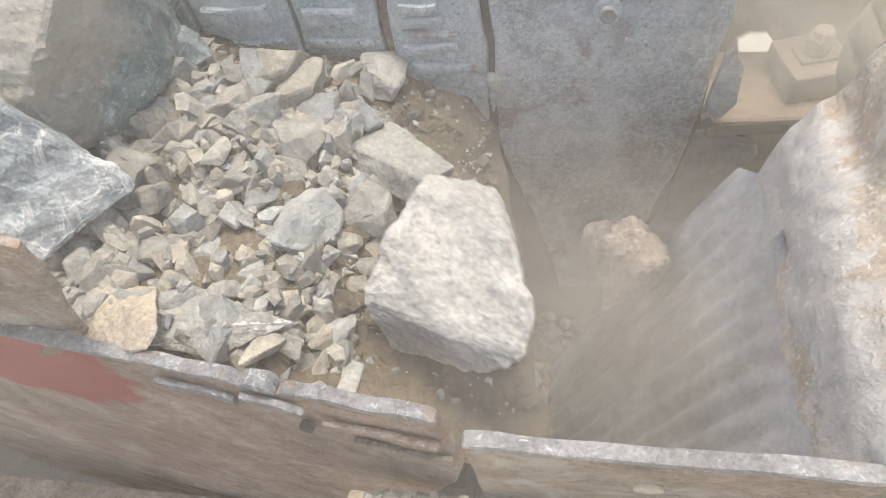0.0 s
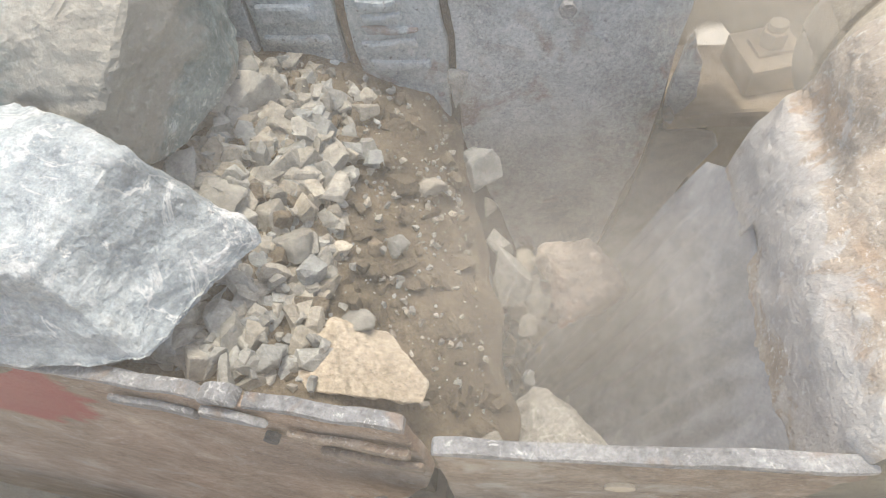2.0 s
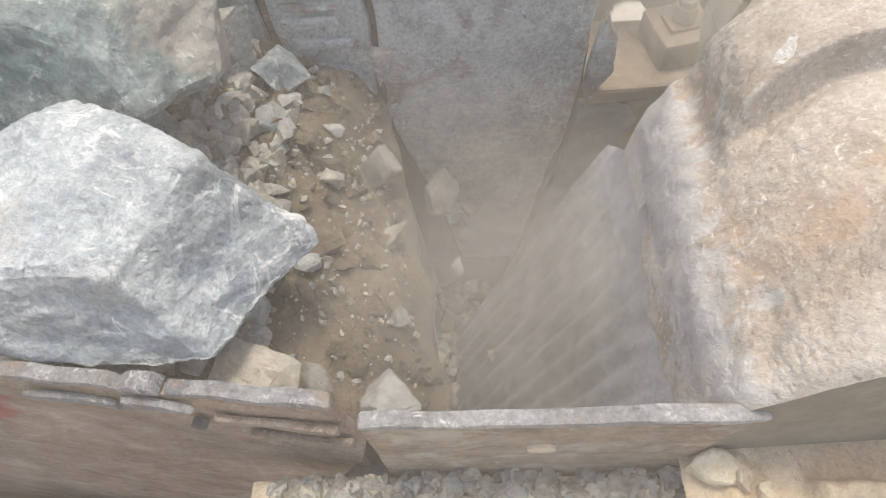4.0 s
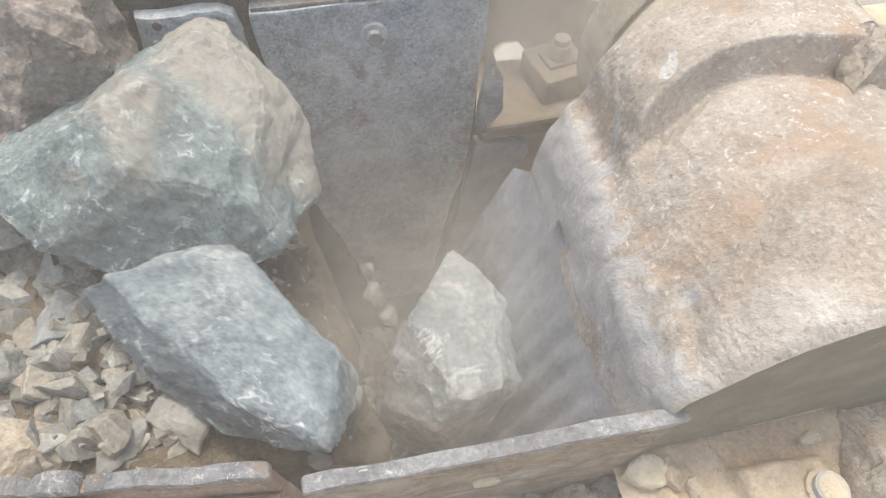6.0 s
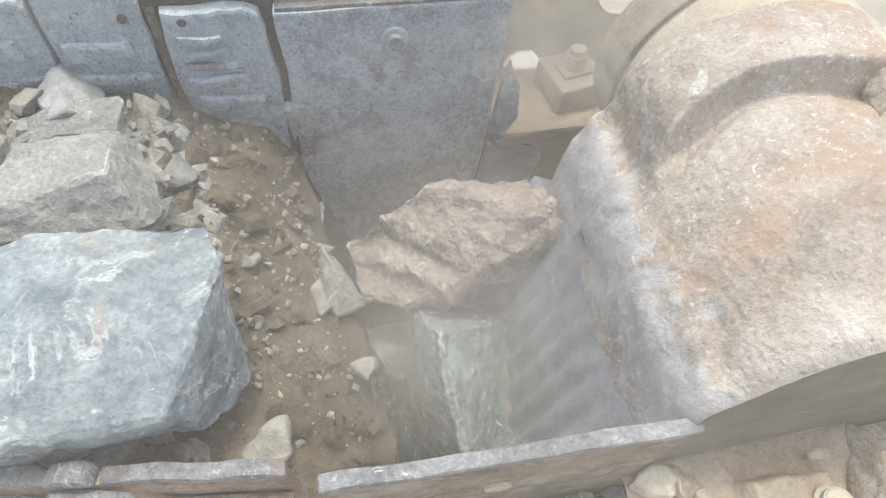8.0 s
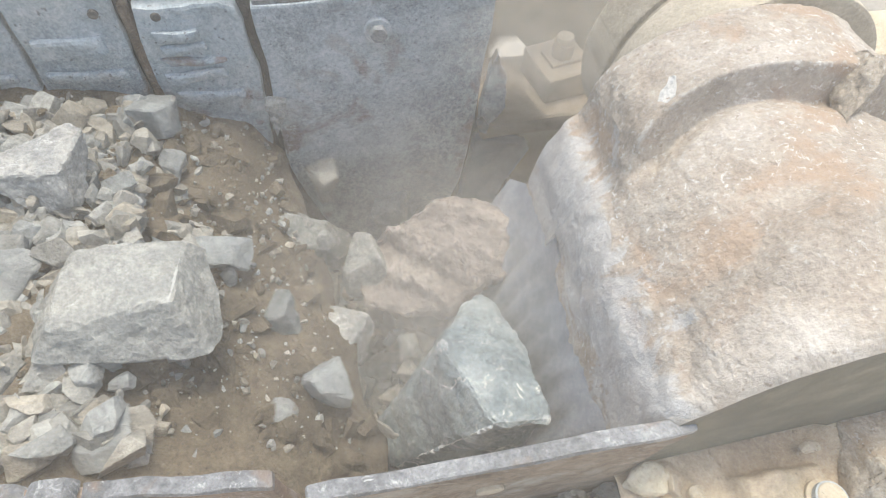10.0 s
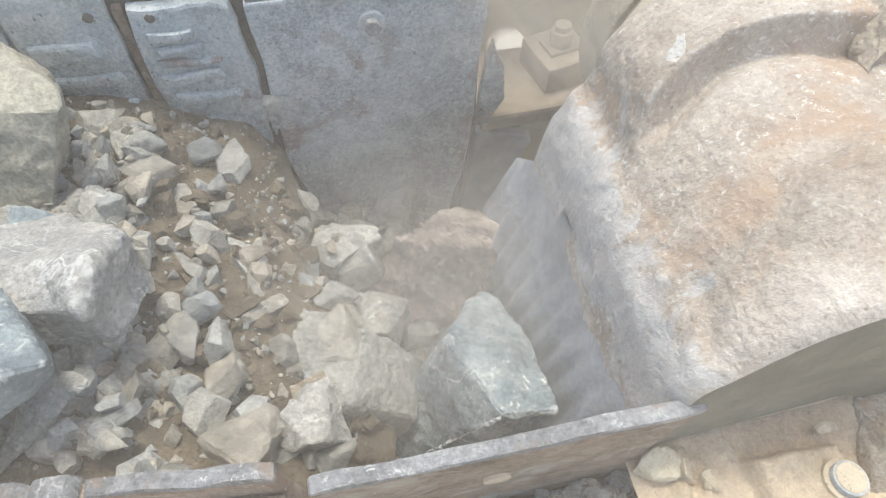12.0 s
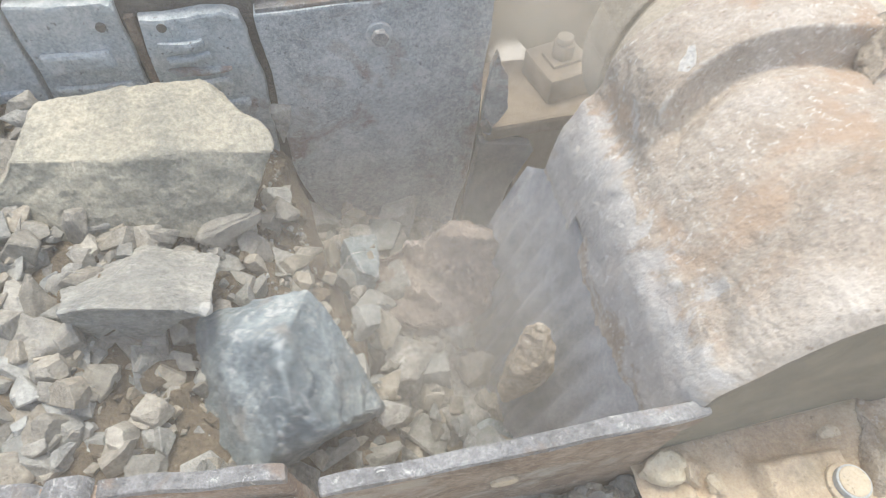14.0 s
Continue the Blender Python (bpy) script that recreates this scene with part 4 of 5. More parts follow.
# broken stone that backs up in the chamber
me = heap("rubble_heap", 420, lambda r: (lambda x, y: (x, y, -0.35 * x - 0.10 * r.uniform()))(r.uniform(-0.12, 0.34), r.uniform(0.36, 1.36)), lambda r: 0.04 + 0.14 * r.uniform() ** 2, 77, 2)
pile = tagged(obj("rubble_heap", me, GRAVEL), "heap of dusty broken stone rising in the chamber", "rubble", kind="stuff")

me = heap("sliding_rubble", 120, lambda r: (lambda x, y: (x, y, bed(x, y) + r.normal(0.012, 0.012)))(r.uniform(-0.46, 0.03), 0.40 + 0.72 * r.uniform() ** 1.2), lambda r: 0.03 + 0.10 * r.uniform() ** 2, 63)
slide = tagged(obj("sliding_rubble", me, GRAVEL), "loose broken stone sliding down the brown slope", "rubble", kind="stuff")

# airborne dust: thin uneven sheets that drift
def dust(name, label, heights, reach, thick, seed, dense):
    mt = bpy.data.materials.new("stone_dust")
    mt.use_nodes = True
    n, l = mt.node_tree.nodes, mt.node_tree.links
    n.remove(n["Principled BSDF"])
    clear, lit, glow = n.new("ShaderNodeBsdfTransparent"), n.new("ShaderNodeBsdfDiffuse"), n.new("ShaderNodeBsdfTranslucent")
    lit.inputs[0].default_value = glow.inputs[0].default_value = (0.80, 0.76, 0.70, 1)
    both, out = n.new("ShaderNodeMixShader"), n.new("ShaderNodeMixShader")
    l.new(lit.outputs[0], both.inputs[1]), l.new(glow.outputs[0], both.inputs[2])
    co, tx, ln = n.new("ShaderNodeTexCoord"), n.new("ShaderNodeTexNoise"), n.new("ShaderNodeVectorMath")
    ln.operation = "LENGTH"
    tx.inputs["Scale"].default_value, tx.inputs["Detail"].default_value = dense, 3.0
    l.new(co.outputs["Object"], tx.inputs["Vector"]), l.new(co.outputs["Object"], ln.inputs[0])
    fall, puff, mul = n.new("ShaderNodeMapRange"), n.new("ShaderNodeMapRange"), n.new("ShaderNodeMath")
    fall.interpolation_type = "SMOOTHERSTEP"
    fall.inputs["From Min"].default_value, fall.inputs["From Max"].default_value = reach * 0.15, reach
    fall.inputs["To Min"].default_value, fall.inputs["To Max"].default_value = 1.0, 0.0
    puff.inputs["From Min"].default_value, puff.inputs["From Max"].default_value = 0.30, 0.72
    puff.inputs["To Min"].default_value, puff.inputs["To Max"].default_value = thick * 0.45, thick * 1.4
    mul.operation = "MULTIPLY"
    l.new(ln.outputs["Value"], fall.inputs["Value"]), l.new(tx.outputs["Fac"], puff.inputs["Value"])
    l.new(fall.outputs[0], mul.inputs[0]), l.new(puff.outputs[0], mul.inputs[1])
    l.new(mul.outputs[0], out.inputs[0]), l.new(clear.outputs[0], out.inputs[1]), l.new(both.outputs[0], out.inputs[2])
    l.new(out.outputs[0], n["Material Output"].inputs["Surface"])
    v, f, k = [], [], 40
    for h in heights:
        base = len(v)
        for j in range(k + 1):
            for i in range(k + 1):
                x, y = reach * (2 * i / k - 1), reach * (2 * j / k - 1)
                v.append((x, y, h + 0.05 * reach * noise.noise(Vector((x, y, h + seed)) * 2.2)))
        for j in range(k):
            for i in range(k):
                a = base + j * (k + 1) + i
                f.append((a, a + 1, a + k + 2, a + k + 1))
    me = bpy.data.meshes.new(name)
    me.from_pydata(v, [], f)
    return tagged(obj(name, me, mt, smooth=True), label, "dust", kind="stuff")


mist = dust("dust_cloud", "pale stone dust boiling up out of the chamber", (-0.30, -0.16, 0.0), 0.66, 0.13, 3, 3.0)
veil = dust("dust_veil", "pale dust drifting behind the casting", (0.0, 0.09), 0.55, 0.26, 5, 3.5)
haze = dust("dust_haze", "thin pale dust haze hanging over the crusher", (0.0,), 3.2, 0.125, 8, 1.3)


# ---------------------------------------------------------------- what moves
def across(x, v):
    """The way across the feed at x: v from 0 at the near plate to 1 at the far liners."""
    a = near(x) + 0.06
    return a + v * (1.38 - a)


def feed_rows(x0, v, lift, turn, r, pile):
    """A stone's way: with the feed, down the brown slope, over the lip, and down between the jaws."""
    start = -0.60 + 0.14 * r[0]
    t1 = (start - x0) / V
    y = across(-0.3, v)
    edge = lip(y) + 0.02
    slide = 0.30 + 0.45 * r[1]
    pts = []
    for t in (0.0, 0.5 * t1, t1):
        x = x0 + V * t
        pts.append((t, x, across(x, v), bed(x, across(x, v)) + lift, 0))
    if t1 < 0:
        x = min(x0, edge - 0.03)
        t1, pts = 0.2 + 1.2 * r[1], []
        pts = [(0.0, x, y, bed(x, y) + lift, 0), (t1, x + 0.02, y, bed(x + 0.02, y) + lift, 5)]
        start = x
    for u in (0.35, 0.7, 1.0):
        x = start + (edge - start) * u
        pts.append((t1 + slide * u ** 0.75, x, y, bed(x, y) + lift, 60 * u))
    t3 = t1 + slide
    drop = 0.28 if not (pile and t3 > 8.5) else 0.14
    end = -0.95 if drop > 0.2 else -0.56 - 0.06 * r[2]
    pts.append((t3 + drop * 0.5, edge + 0.06, y, bed(edge, y) - (0.12 if drop > 0.2 else 0.04), 85))
    pts.append((t3 + drop, edge + 0.10 + 0.18 * r[3], y, end, 85))
    pts.append((t3 + drop + 1.5, edge + 0.12 + 0.16 * r[3], y, end - (0.8 if drop > 0.2 else 0.08), 85))
    rows, last = [], -1.0
    for t, x, yy, z, ry in pts:
        if t > 14.0:
            break
        if t >= last + 0.04:
            rows.append((t, pose(x, yy, z, turn[0], turn[1] + ry, turn[2])))
            last = t
    rows.append((max(14.0, last + 0.1), rows[-1][1] if last >= pts[-1][0] - 0.01 else ahead(pts, 14.0, turn)))
    return rows


def ahead(pts, t, turn):
    for a, b in zip(pts, pts[1:]):
        if a[0] <= t <= b[0]:
            u = (t - a[0]) / max(1e-6, b[0] - a[0])
            x, y, z, ry = [p + (q - p) * u for p, q in zip(a[1:], b[1:])]
            return pose(x, y, z, turn[0], turn[1] + ry, turn[2])
    t0, x, y, z, ry = pts[-1]
    return pose(x, y, z, turn[0], turn[1] + ry, turn[2])


def motions():
    # the jaw swings once in 0.3 s
    rows = []
    for k in range(141):
        x, z = ((0.000, 0.014), (-0.013, -0.026), (0.018, 0.010))[k % 3]
        rows.append((k * 0.1, pose(x, 0, z)))
    walk(jaw, rows)
    walk(wheel, [(k * 0.05, pose(1.02, 1.86, -0.10, 0, 60 * k + 78, 0)) for k in range(281)])
    for ob, x0, y0, size, turn, r in rubble:
        walk(ob, feed_rows(x0, y0, size * 0.22, turn, r, True))
    for ob, x0, y in drifts:
        t1, t2 = (-0.56 - x0) / V, (-0.56 - x0) / V + 0.8
        ways = [(0.0, x0, 0.0), (t1, -0.56, 0.0), (t2, -0.44, -0.05), (t2 + 0.7, -0.36, -0.25)]
        rows = []
        for t in sorted({0.0, 14.0, *[w[0] for w in ways if 0 < w[0] < 14]}):
            x, sink = np.interp(t, [w[0] for w in ways], [w[1] for w in ways]), np.interp(t, [w[0] for w in ways], [w[2] for w in ways])
            tilt = 0 if x < -0.54 else 22
            rows.append((t, pose(x, (near(x) - 0.335) * (0.9 if y < 0.8 else 0.0), bed(x, y) + 0.008 + sink, 0, tilt, 0)))
        walk(ob, rows)
    walk(pile, [(0, pose(0, 0, -1.45)), (8.7, pose(0, 0, -1.40)), (10.6, pose(0, 0, -0.62)), (12.0, pose(0, 0, -0.60)), (14, pose(0, 0, -0.58))])
    walk(slide, [(0, pose(-2.5, 0, 0.23)), (8.0, pose(-0.95, 0, 0.20)), (10.8, pose(-0.60, 0, 0.16, 0, 0, 0)), (12.2, pose(-0.03, 0, 0.01)), (14, pose(0.02, 0, -0.015))])
    walk(mist, [(0, pose(0.15, 0.75, -0.12)), (3, pose(0.22, 0.80, -0.10, 0, 0, 25)), (6, pose(0.14, 0.78, -0.11, 0, 0, 60)), (9, pose(0.20, 0.82, -0.10, 0, 0, 95)), (14, pose(0.15, 0.80, -0.12, 0, 0, 140))])
    walk(veil, [(0, pose(0.72, 1.42, 0.02)), (5, pose(0.78, 1.40, 0.03, 0, 0, 30)), (9, pose(0.72, 1.43, 0.02, 0, 0, 60)), (14, pose(0.78, 1.42, 0.03, 0, 0, 95))])
    walk(haze, [(0, pose(-0.1, 0.9, 0.46)), (14, pose(0.1, 0.95, 0.46, 0, 0, 12))])
    walk(rocks["white_falling"], [
        (0, pose(-0.182, 0.691, -0.08, 8, 0, 0)),
        (0.1, pose(-0.073, 0.658, -0.18, 8, 22, 5)),
        (0.2, pose(0.122, 0.633, -0.28, 0, 46, 8)),
        (0.3, pose(0.294, 0.546, -0.38, -16, 66, 12)),
        (0.4, pose(0.356, 0.478, -0.44, -30, 74, 16)),
        (1, pose(0.317, 0.47, -0.5, -34, 76, 18)),
        (1.5, pose(0.25, 0.47, -0.58, -34, 80, 18)),
        (2, pose(0.184, 0.47, -0.68, -34, 80, 18)),
        (3, pose(0.184, 0.47, -1.75, -34, 80, 18)),
        (14, pose(0.184, 0.47, -1.8, -34, 80, 18)),
    ])
    walk(rocks["lip"], [
        (0, pose(-0.408, 1.075, -0.115, 0, -8, -50)),
        (0.1, pose(-0.352, 0.971, -0.147, 0, -5, -45)),
        (0.2, pose(-0.275, 0.935, -0.26, 0, 10, -35)),
        (0.3, pose(-0.172, 0.903, -0.32, 0, 14, -30)),
        (0.5, pose(-0.099, 0.855, -0.36, 0, 14, -28)),
        (0.8, pose(-0.071, 0.846, -0.37, 0, 14, -28)),
        (1, pose(0.005, 0.852, -0.42, 0, 40, -35)),
        (1.2, pose(0.076, 0.945, -0.9, 0, 80, -40)),
        (2.2, pose(0.076, 0.945, -1.75, 0, 80, -40)),
        (14, pose(0.076, 0.945, -1.8, 0, 80, -40)),
    ])
    walk(rocks["pale_side"], [
        (0, pose(-0.685, 0.518, -0.061, 0, 0, -5)),
        (0.5, pose(-0.541, 0.545, -0.093, 0, 2, -5)),
        (0.8, pose(-0.377, 0.586, -0.168, 0, 10, -8)),
        (1, pose(-0.236, 0.624, -0.28, 0, 25, -10)),
        (1.2, pose(-0.028, 0.673, -0.5, 0, 60, -12)),
        (1.4, pose(0.053, 0.774, -1, 0, 100, -12)),
        (2.4, pose(0.053, 0.774, -1.75, 0, 100, -12)),
        (14, pose(0.053, 0.774, -1.8, 0, 100, -12)),
    ])
    walk(rocks["blue_giant"], [
        (0, pose(-1.342, 0.719, 0.167, 0, 0, 0)),
        (0.5, pose(-1.217, 0.672, 0.161, 0, 0, 0)),
        (1, pose(-1.089, 0.651, 0.156, 0, 0, 0)),
        (1.5, pose(-0.962, 0.629, 0.145, 0, 0, 0)),
        (2, pose(-0.91, 0.62, 0.134, 0, 0, 0)),
        (4.3, pose(-0.519, 0.643, 0.039, 0, 0, -4)),
        (4.5, pose(-0.413, 0.618, 0.02, 0, 0, -4)),
        (4.7, pose(-0.252, 0.591, 0, 0, 20, -8)),
        (4.8, pose(-0.142, 0.611, -0.05, 5, 42, -10)),
        (4.9, pose(-0.055, 0.607, -0.14, 8, 64, -14)),
        (5, pose(0.05, 0.619, -0.24, 10, 80, -18)),
        (5.1, pose(0.182, 0.728, -0.38, 10, 84, -20)),
        (5.3, pose(0.361, 0.746, -0.54, 14, 86, -22)),
        (5.5, pose(0.282, 0.717, -0.62, 14, 88, -40)),
        (6, pose(0.241, 0.687, -0.66, 14, 88, -44)),
        (6.5, pose(0.223, 0.666, -0.68, 14, 88, -44)),
        (6.7, pose(0.263, 0.767, -1, 14, 88, -44)),
        (7.7, pose(0.263, 0.767, -1.75, 14, 88, -44)),
        (14, pose(0.263, 0.767, -1.8, 14, 88, -44)),
    ])
    walk(rocks["green_giant"], [
        (0, pose(-1.27, 1.18, 0.242, -20, -46, -91)),
        (0.5, pose(-1.21, 1.17, 0.239, -20, -46, -91)),
        (1, pose(-1.12, 1.165, 0.236, -20, -46, -91)),
        (1.5, pose(-1.03, 1.16, 0.235, -20, -46, -91)),
        (2, pose(-0.96, 1.15, 0.232, -20, -46, -91)),
        (2.2, pose(-0.94, 1.15, 0.230, -20, -46, -91)),
        (3.3, pose(-0.87, 1.12, 0.20, -20, -46, -50)),
        (4.5, pose(-0.692, 1.098, 0.161, -20, -46, -16)),
        (5, pose(-0.536, 1.063, 0.121, -20, -46, -16)),
        (5.5, pose(-0.493, 1.093, 0.102, -20, -46, -16)),
        (6, pose(-0.399, 0.998, 0.06, -20, -40, -16)),
        (6.2, pose(-0.308, 0.918, 0.03, -20, -34, -12)),
        (6.3, pose(-0.259, 0.852, 0, -15, -26, -8)),
        (6.4, pose(-0.174, 0.774, -0.09, -8, -14, -4)),
        (6.5, pose(0.0, 0.745, -0.22, 0, 0, 0)),
        (6.6, pose(0.086, 0.712, -0.33, 6, 18, 2)),
        (6.7, pose(0.191, 0.677, -0.45, 10, 34, 4)),
        (6.8, pose(0.225, 0.679, -0.58, 12, 42, 4)),
        (7, pose(0.223, 0.662, -0.62, 12, 44, 4)),
        (7.5, pose(0.207, 0.662, -0.64, 12, 44, 4)),
        (8.5, pose(0.195, 0.615, -0.68, 12, 44, 4)),
        (9.5, pose(0.245, 0.742, -1.2, 12, 44, 4)),
        (10.5, pose(0.245, 0.742, -1.75, 12, 44, 4)),
        (14, pose(0.245, 0.742, -1.8, 12, 44, 4)),
    ])
    walk(rocks["brown_wedged"], [
        (0, pose(-1.70, 1.09, 0.20, 0, -60, 0)),
        (2, pose(-1.37, 1.07, 0.18, 0, -60, 0)),
        (4.5, pose(-1.13, 1.12, 0.15, 0, -60, 0)),
        (5.5, pose(-0.87, 1.25, 0.12, 0, -58, 0)),
        (6.1, pose(-0.56, 1.30, 0.07, 0, -58, 0)),
        (6.3, pose(-0.383, 1.381, 0, 0, -58, 0)),
        (6.4, pose(-0.213, 1.187, -0.02, 0, -56, 0)),
        (6.5, pose(-0.083, 1.136, -0.05, 0, -58, 0)),
        (6.6, pose(0.035, 1.177, -0.1, 0, -50, 0)),
        (6.7, pose(0.154, 1.144, -0.12, 0, -38, 0)),
        (6.8, pose(0.261, 1.095, -0.240, 0, -26, 0)),
        (6.9, pose(0.283, 1.064, -0.280, 0, -24, 0)),
        (7, pose(0.278, 1.032, -0.290, 0, -24, 0)),
        (7.5, pose(0.273, 1.012, -0.300, 0, -22, 0)),
        (8, pose(0.274, 1, -0.320, 0, -22, 0)),
        (8.5, pose(0.285, 0.978, -0.340, 0, -22, 0)),
        (11, pose(0.323, 1.043, -0.52, 0, -10, 0)),
        (12, pose(0.319, 1.019, -0.54, 0, -10, 0)),
        (13, pose(0.307, 1.039, -0.55, 0, -5, 0)),
        (14, pose(0.311, 1.033, -0.58, 0, 0, 0)),
    ])
    walk(rocks["blue_blunt"], [
        (0, pose(-2.314, 0.959, 0.118, 0, 0, 0)),
        (2.2, pose(-1.874, 0.959, 0.118, 0, 0, 0)),
        (4.3, pose(-0.923, 0.987, 0.094, 0, 0, 0)),
        (4.5, pose(-0.814, 1, 0.069, 0, 0, -5)),
        (4.7, pose(-0.723, 0.953, 0.046, 0, 0, -8)),
        (4.8, pose(-0.655, 0.836, 0.03, 0, 0, -6)),
        (4.9, pose(-0.546, 0.572, 0.02, 0, 0, 0)),
        (5, pose(-0.513, 0.573, 0, 0, 0, 0)),
        (5.5, pose(-0.426, 0.55, -0.01, 0, 0, 0)),
        (5.7, pose(-0.398, 0.53, -0.02, 0, 2, 0)),
        (5.9, pose(-0.323, 0.584, -0.03, 0, 12, -26)),
        (6, pose(-0.247, 0.63, -0.06, 0, 18, -46)),
        (6.1, pose(-0.142, 0.603, -0.14, 0, 36, -58)),
        (6.2, pose(-0.028, 0.602, -0.25, 0, 56, -66)),
        (6.3, pose(0.136, 0.611, -0.45, 0, 70, -20)),
        (6.4, pose(0.3, 0.588, -0.6, 0, 40, 0)),
        (6.5, pose(0.348, 0.538, -0.68, 0, 20, 0)),
        (6.7, pose(0.419, 0.608, -1.1, 0, 20, 0)),
        (7.7, pose(0.419, 0.608, -1.75, 0, 20, 0)),
        (14, pose(0.419, 0.608, -1.8, 0, 20, 0)),
    ])
    walk(rocks["flat_light"], [
        (0, pose(-1.733, 1.252, 0.138, 0, 0, 0)),
        (2.2, pose(-1.293, 1.252, 0.138, 0, 0, 0)),
        (4.5, pose(-0.38, 1.275, -0.048, 0, 0, 0)),
        (4.9, pose(-0.269, 1.241, -0.06, 0, 10, 0)),
        (5, pose(-0.236, 1.224, -0.08, 0, 15, 5)),
        (5.1, pose(-0.186, 1.158, -0.15, 0, 18, 5)),
        (5.3, pose(0.016, 1.086, -0.3, 0, 20, 10)),
        (5.5, pose(0.001, 1.231, -0.7, 0, 24, 10)),
        (6.5, pose(0.001, 1.231, -1.75, 0, 24, 10)),
        (14, pose(0.001, 1.231, -1.8, 0, 24, 10)),
    ])
    walk(rocks["pale_block"], [
        (0, pose(-1.974, 1.002, -0.018, 0, 0, 0)),
        (6.5, pose(-0.674, 1.002, -0.018, 0, 0, 0)),
        (7, pose(-0.583, 0.998, -0.038, 0, 0, 0)),
        (7.5, pose(-0.475, 1.008, -0.08, 0, 0, 0)),
        (7.6, pose(-0.455, 1.013, -0.089, 0, 4, 0)),
        (7.8, pose(-0.264, 1.001, -0.2, 0, 40, 10)),
        (8, pose(-0.07, 0.9, -0.33, 0, 85, 10)),
        (8.5, pose(-0.028, 0.949, -0.38, 0, 95, 12)),
        (8.8, pose(0.063, 0.938, -0.8, 0, 150, 20)),
        (9.8, pose(0.063, 0.938, -1.75, 0, 150, 20)),
        (14, pose(0.063, 0.938, -1.8, 0, 150, 20)),
    ])
    walk(rocks["pale_cleft"], [
        (0, pose(-2.156, 0.63, 0.073, 0, 0, 0)),
        (6.5, pose(-0.856, 0.63, 0.073, 0, 0, 0)),
        (7, pose(-0.73, 0.629, 0.044, 0, 0, 0)),
        (7.5, pose(-0.613, 0.615, 0.017, 0, 0, 0)),
        (8, pose(-0.5, 0.61, 0, 0, 5, 0)),
        (8.2, pose(-0.407, 0.607, 0, 0, 14, 2)),
        (8.4, pose(-0.282, 0.622, -0.02, 4, 52, 6)),
        (8.5, pose(-0.187, 0.638, -0.08, 8, 74, 10)),
        (8.6, pose(-0.038, 0.629, -0.22, 10, 84, 16)),
        (8.7, pose(0.079, 0.637, -0.35, 12, 92, 20)),
        (9, pose(0.193, 0.624, -0.46, 14, 100, 20)),
        (10.8, pose(0.207, 0.607, -0.44, 14, 108, 20)),
        (11, pose(0.206, 0.618, -0.44, 14, 108, 20)),
        (11.5, pose(0.196, 0.63, -0.46, 14, 108, 20)),
        (12, pose(0.204, 0.611, -0.48, 14, 108, 20)),
        (12.5, pose(0.185, 0.609, -0.5, 14, 108, 20)),
        (13, pose(0.213, 0.584, -0.6, 14, 108, 20)),
        (14, pose(0.22, 0.587, -0.85, 14, 108, 20)),
    ])
    walk(rocks["stepped"], [
        (0, pose(-2.118, 1, 0.025, 0, 0, 0)),
        (7, pose(-0.718, 1, 0.025, 0, 0, 0)),
        (7.5, pose(-0.675, 1.001, 0.015, 0, 0, 0)),
        (8, pose(-0.634, 1.007, 0.006, 0, 0, 0)),
        (8.5, pose(-0.574, 0.972, -0.01, 0, 0, 0)),
        (8.7, pose(-0.553, 0.959, -0.015, 0, 0, 0)),
        (10.4, pose(-0.415, 0.667, -0.08, 0, 4, -20)),
        (10.8, pose(-0.285, 0.604, -0.14, 0, 18, -38)),
        (10.9, pose(-0.203, 0.641, -0.22, 0, 34, -34)),
        (11, pose(-0.105, 0.665, -0.34, 0, 48, -28)),
        (11.5, pose(-0.065, 0.709, -0.36, 0, 50, -26)),
        (12, pose(-0.026, 0.641, -0.42, 0, 56, -26)),
        (12.5, pose(-0.039, 0.653, -0.46, 0, 58, -26)),
        (13.2, pose(0.011, 0.719, -0.8, 0, 70, -26)),
        (14, pose(0.011, 0.719, -1, 0, 70, -26)),
    ])
    walk(rocks["long_slab"], [
        (0, pose(-2.171, 1.217, 0.006, 0, 0, 0)),
        (7, pose(-0.771, 1.217, 0.006, 0, 0, 0)),
        (7.5, pose(-0.714, 1.214, -0.008, 0, 0, -6)),
        (8, pose(-0.699, 1.265, -0.008, 0, 0, -6)),
        (8.5, pose(-0.657, 1.278, -0.017, 0, 0, -6)),
        (9.6, pose(-0.392, 1.175, -0.121, 0, 10, -6)),
        (10, pose(-0.091, 1.125, -0.4, 0, 60, 0)),
        (10.5, pose(0.044, 1.132, -0.58, 0, 80, 0)),
        (12, pose(-0.004, 1.116, -0.62, 0, 80, 0)),
        (14, pose(-0.009, 1.108, -0.7, 0, 80, 0)),
    ])
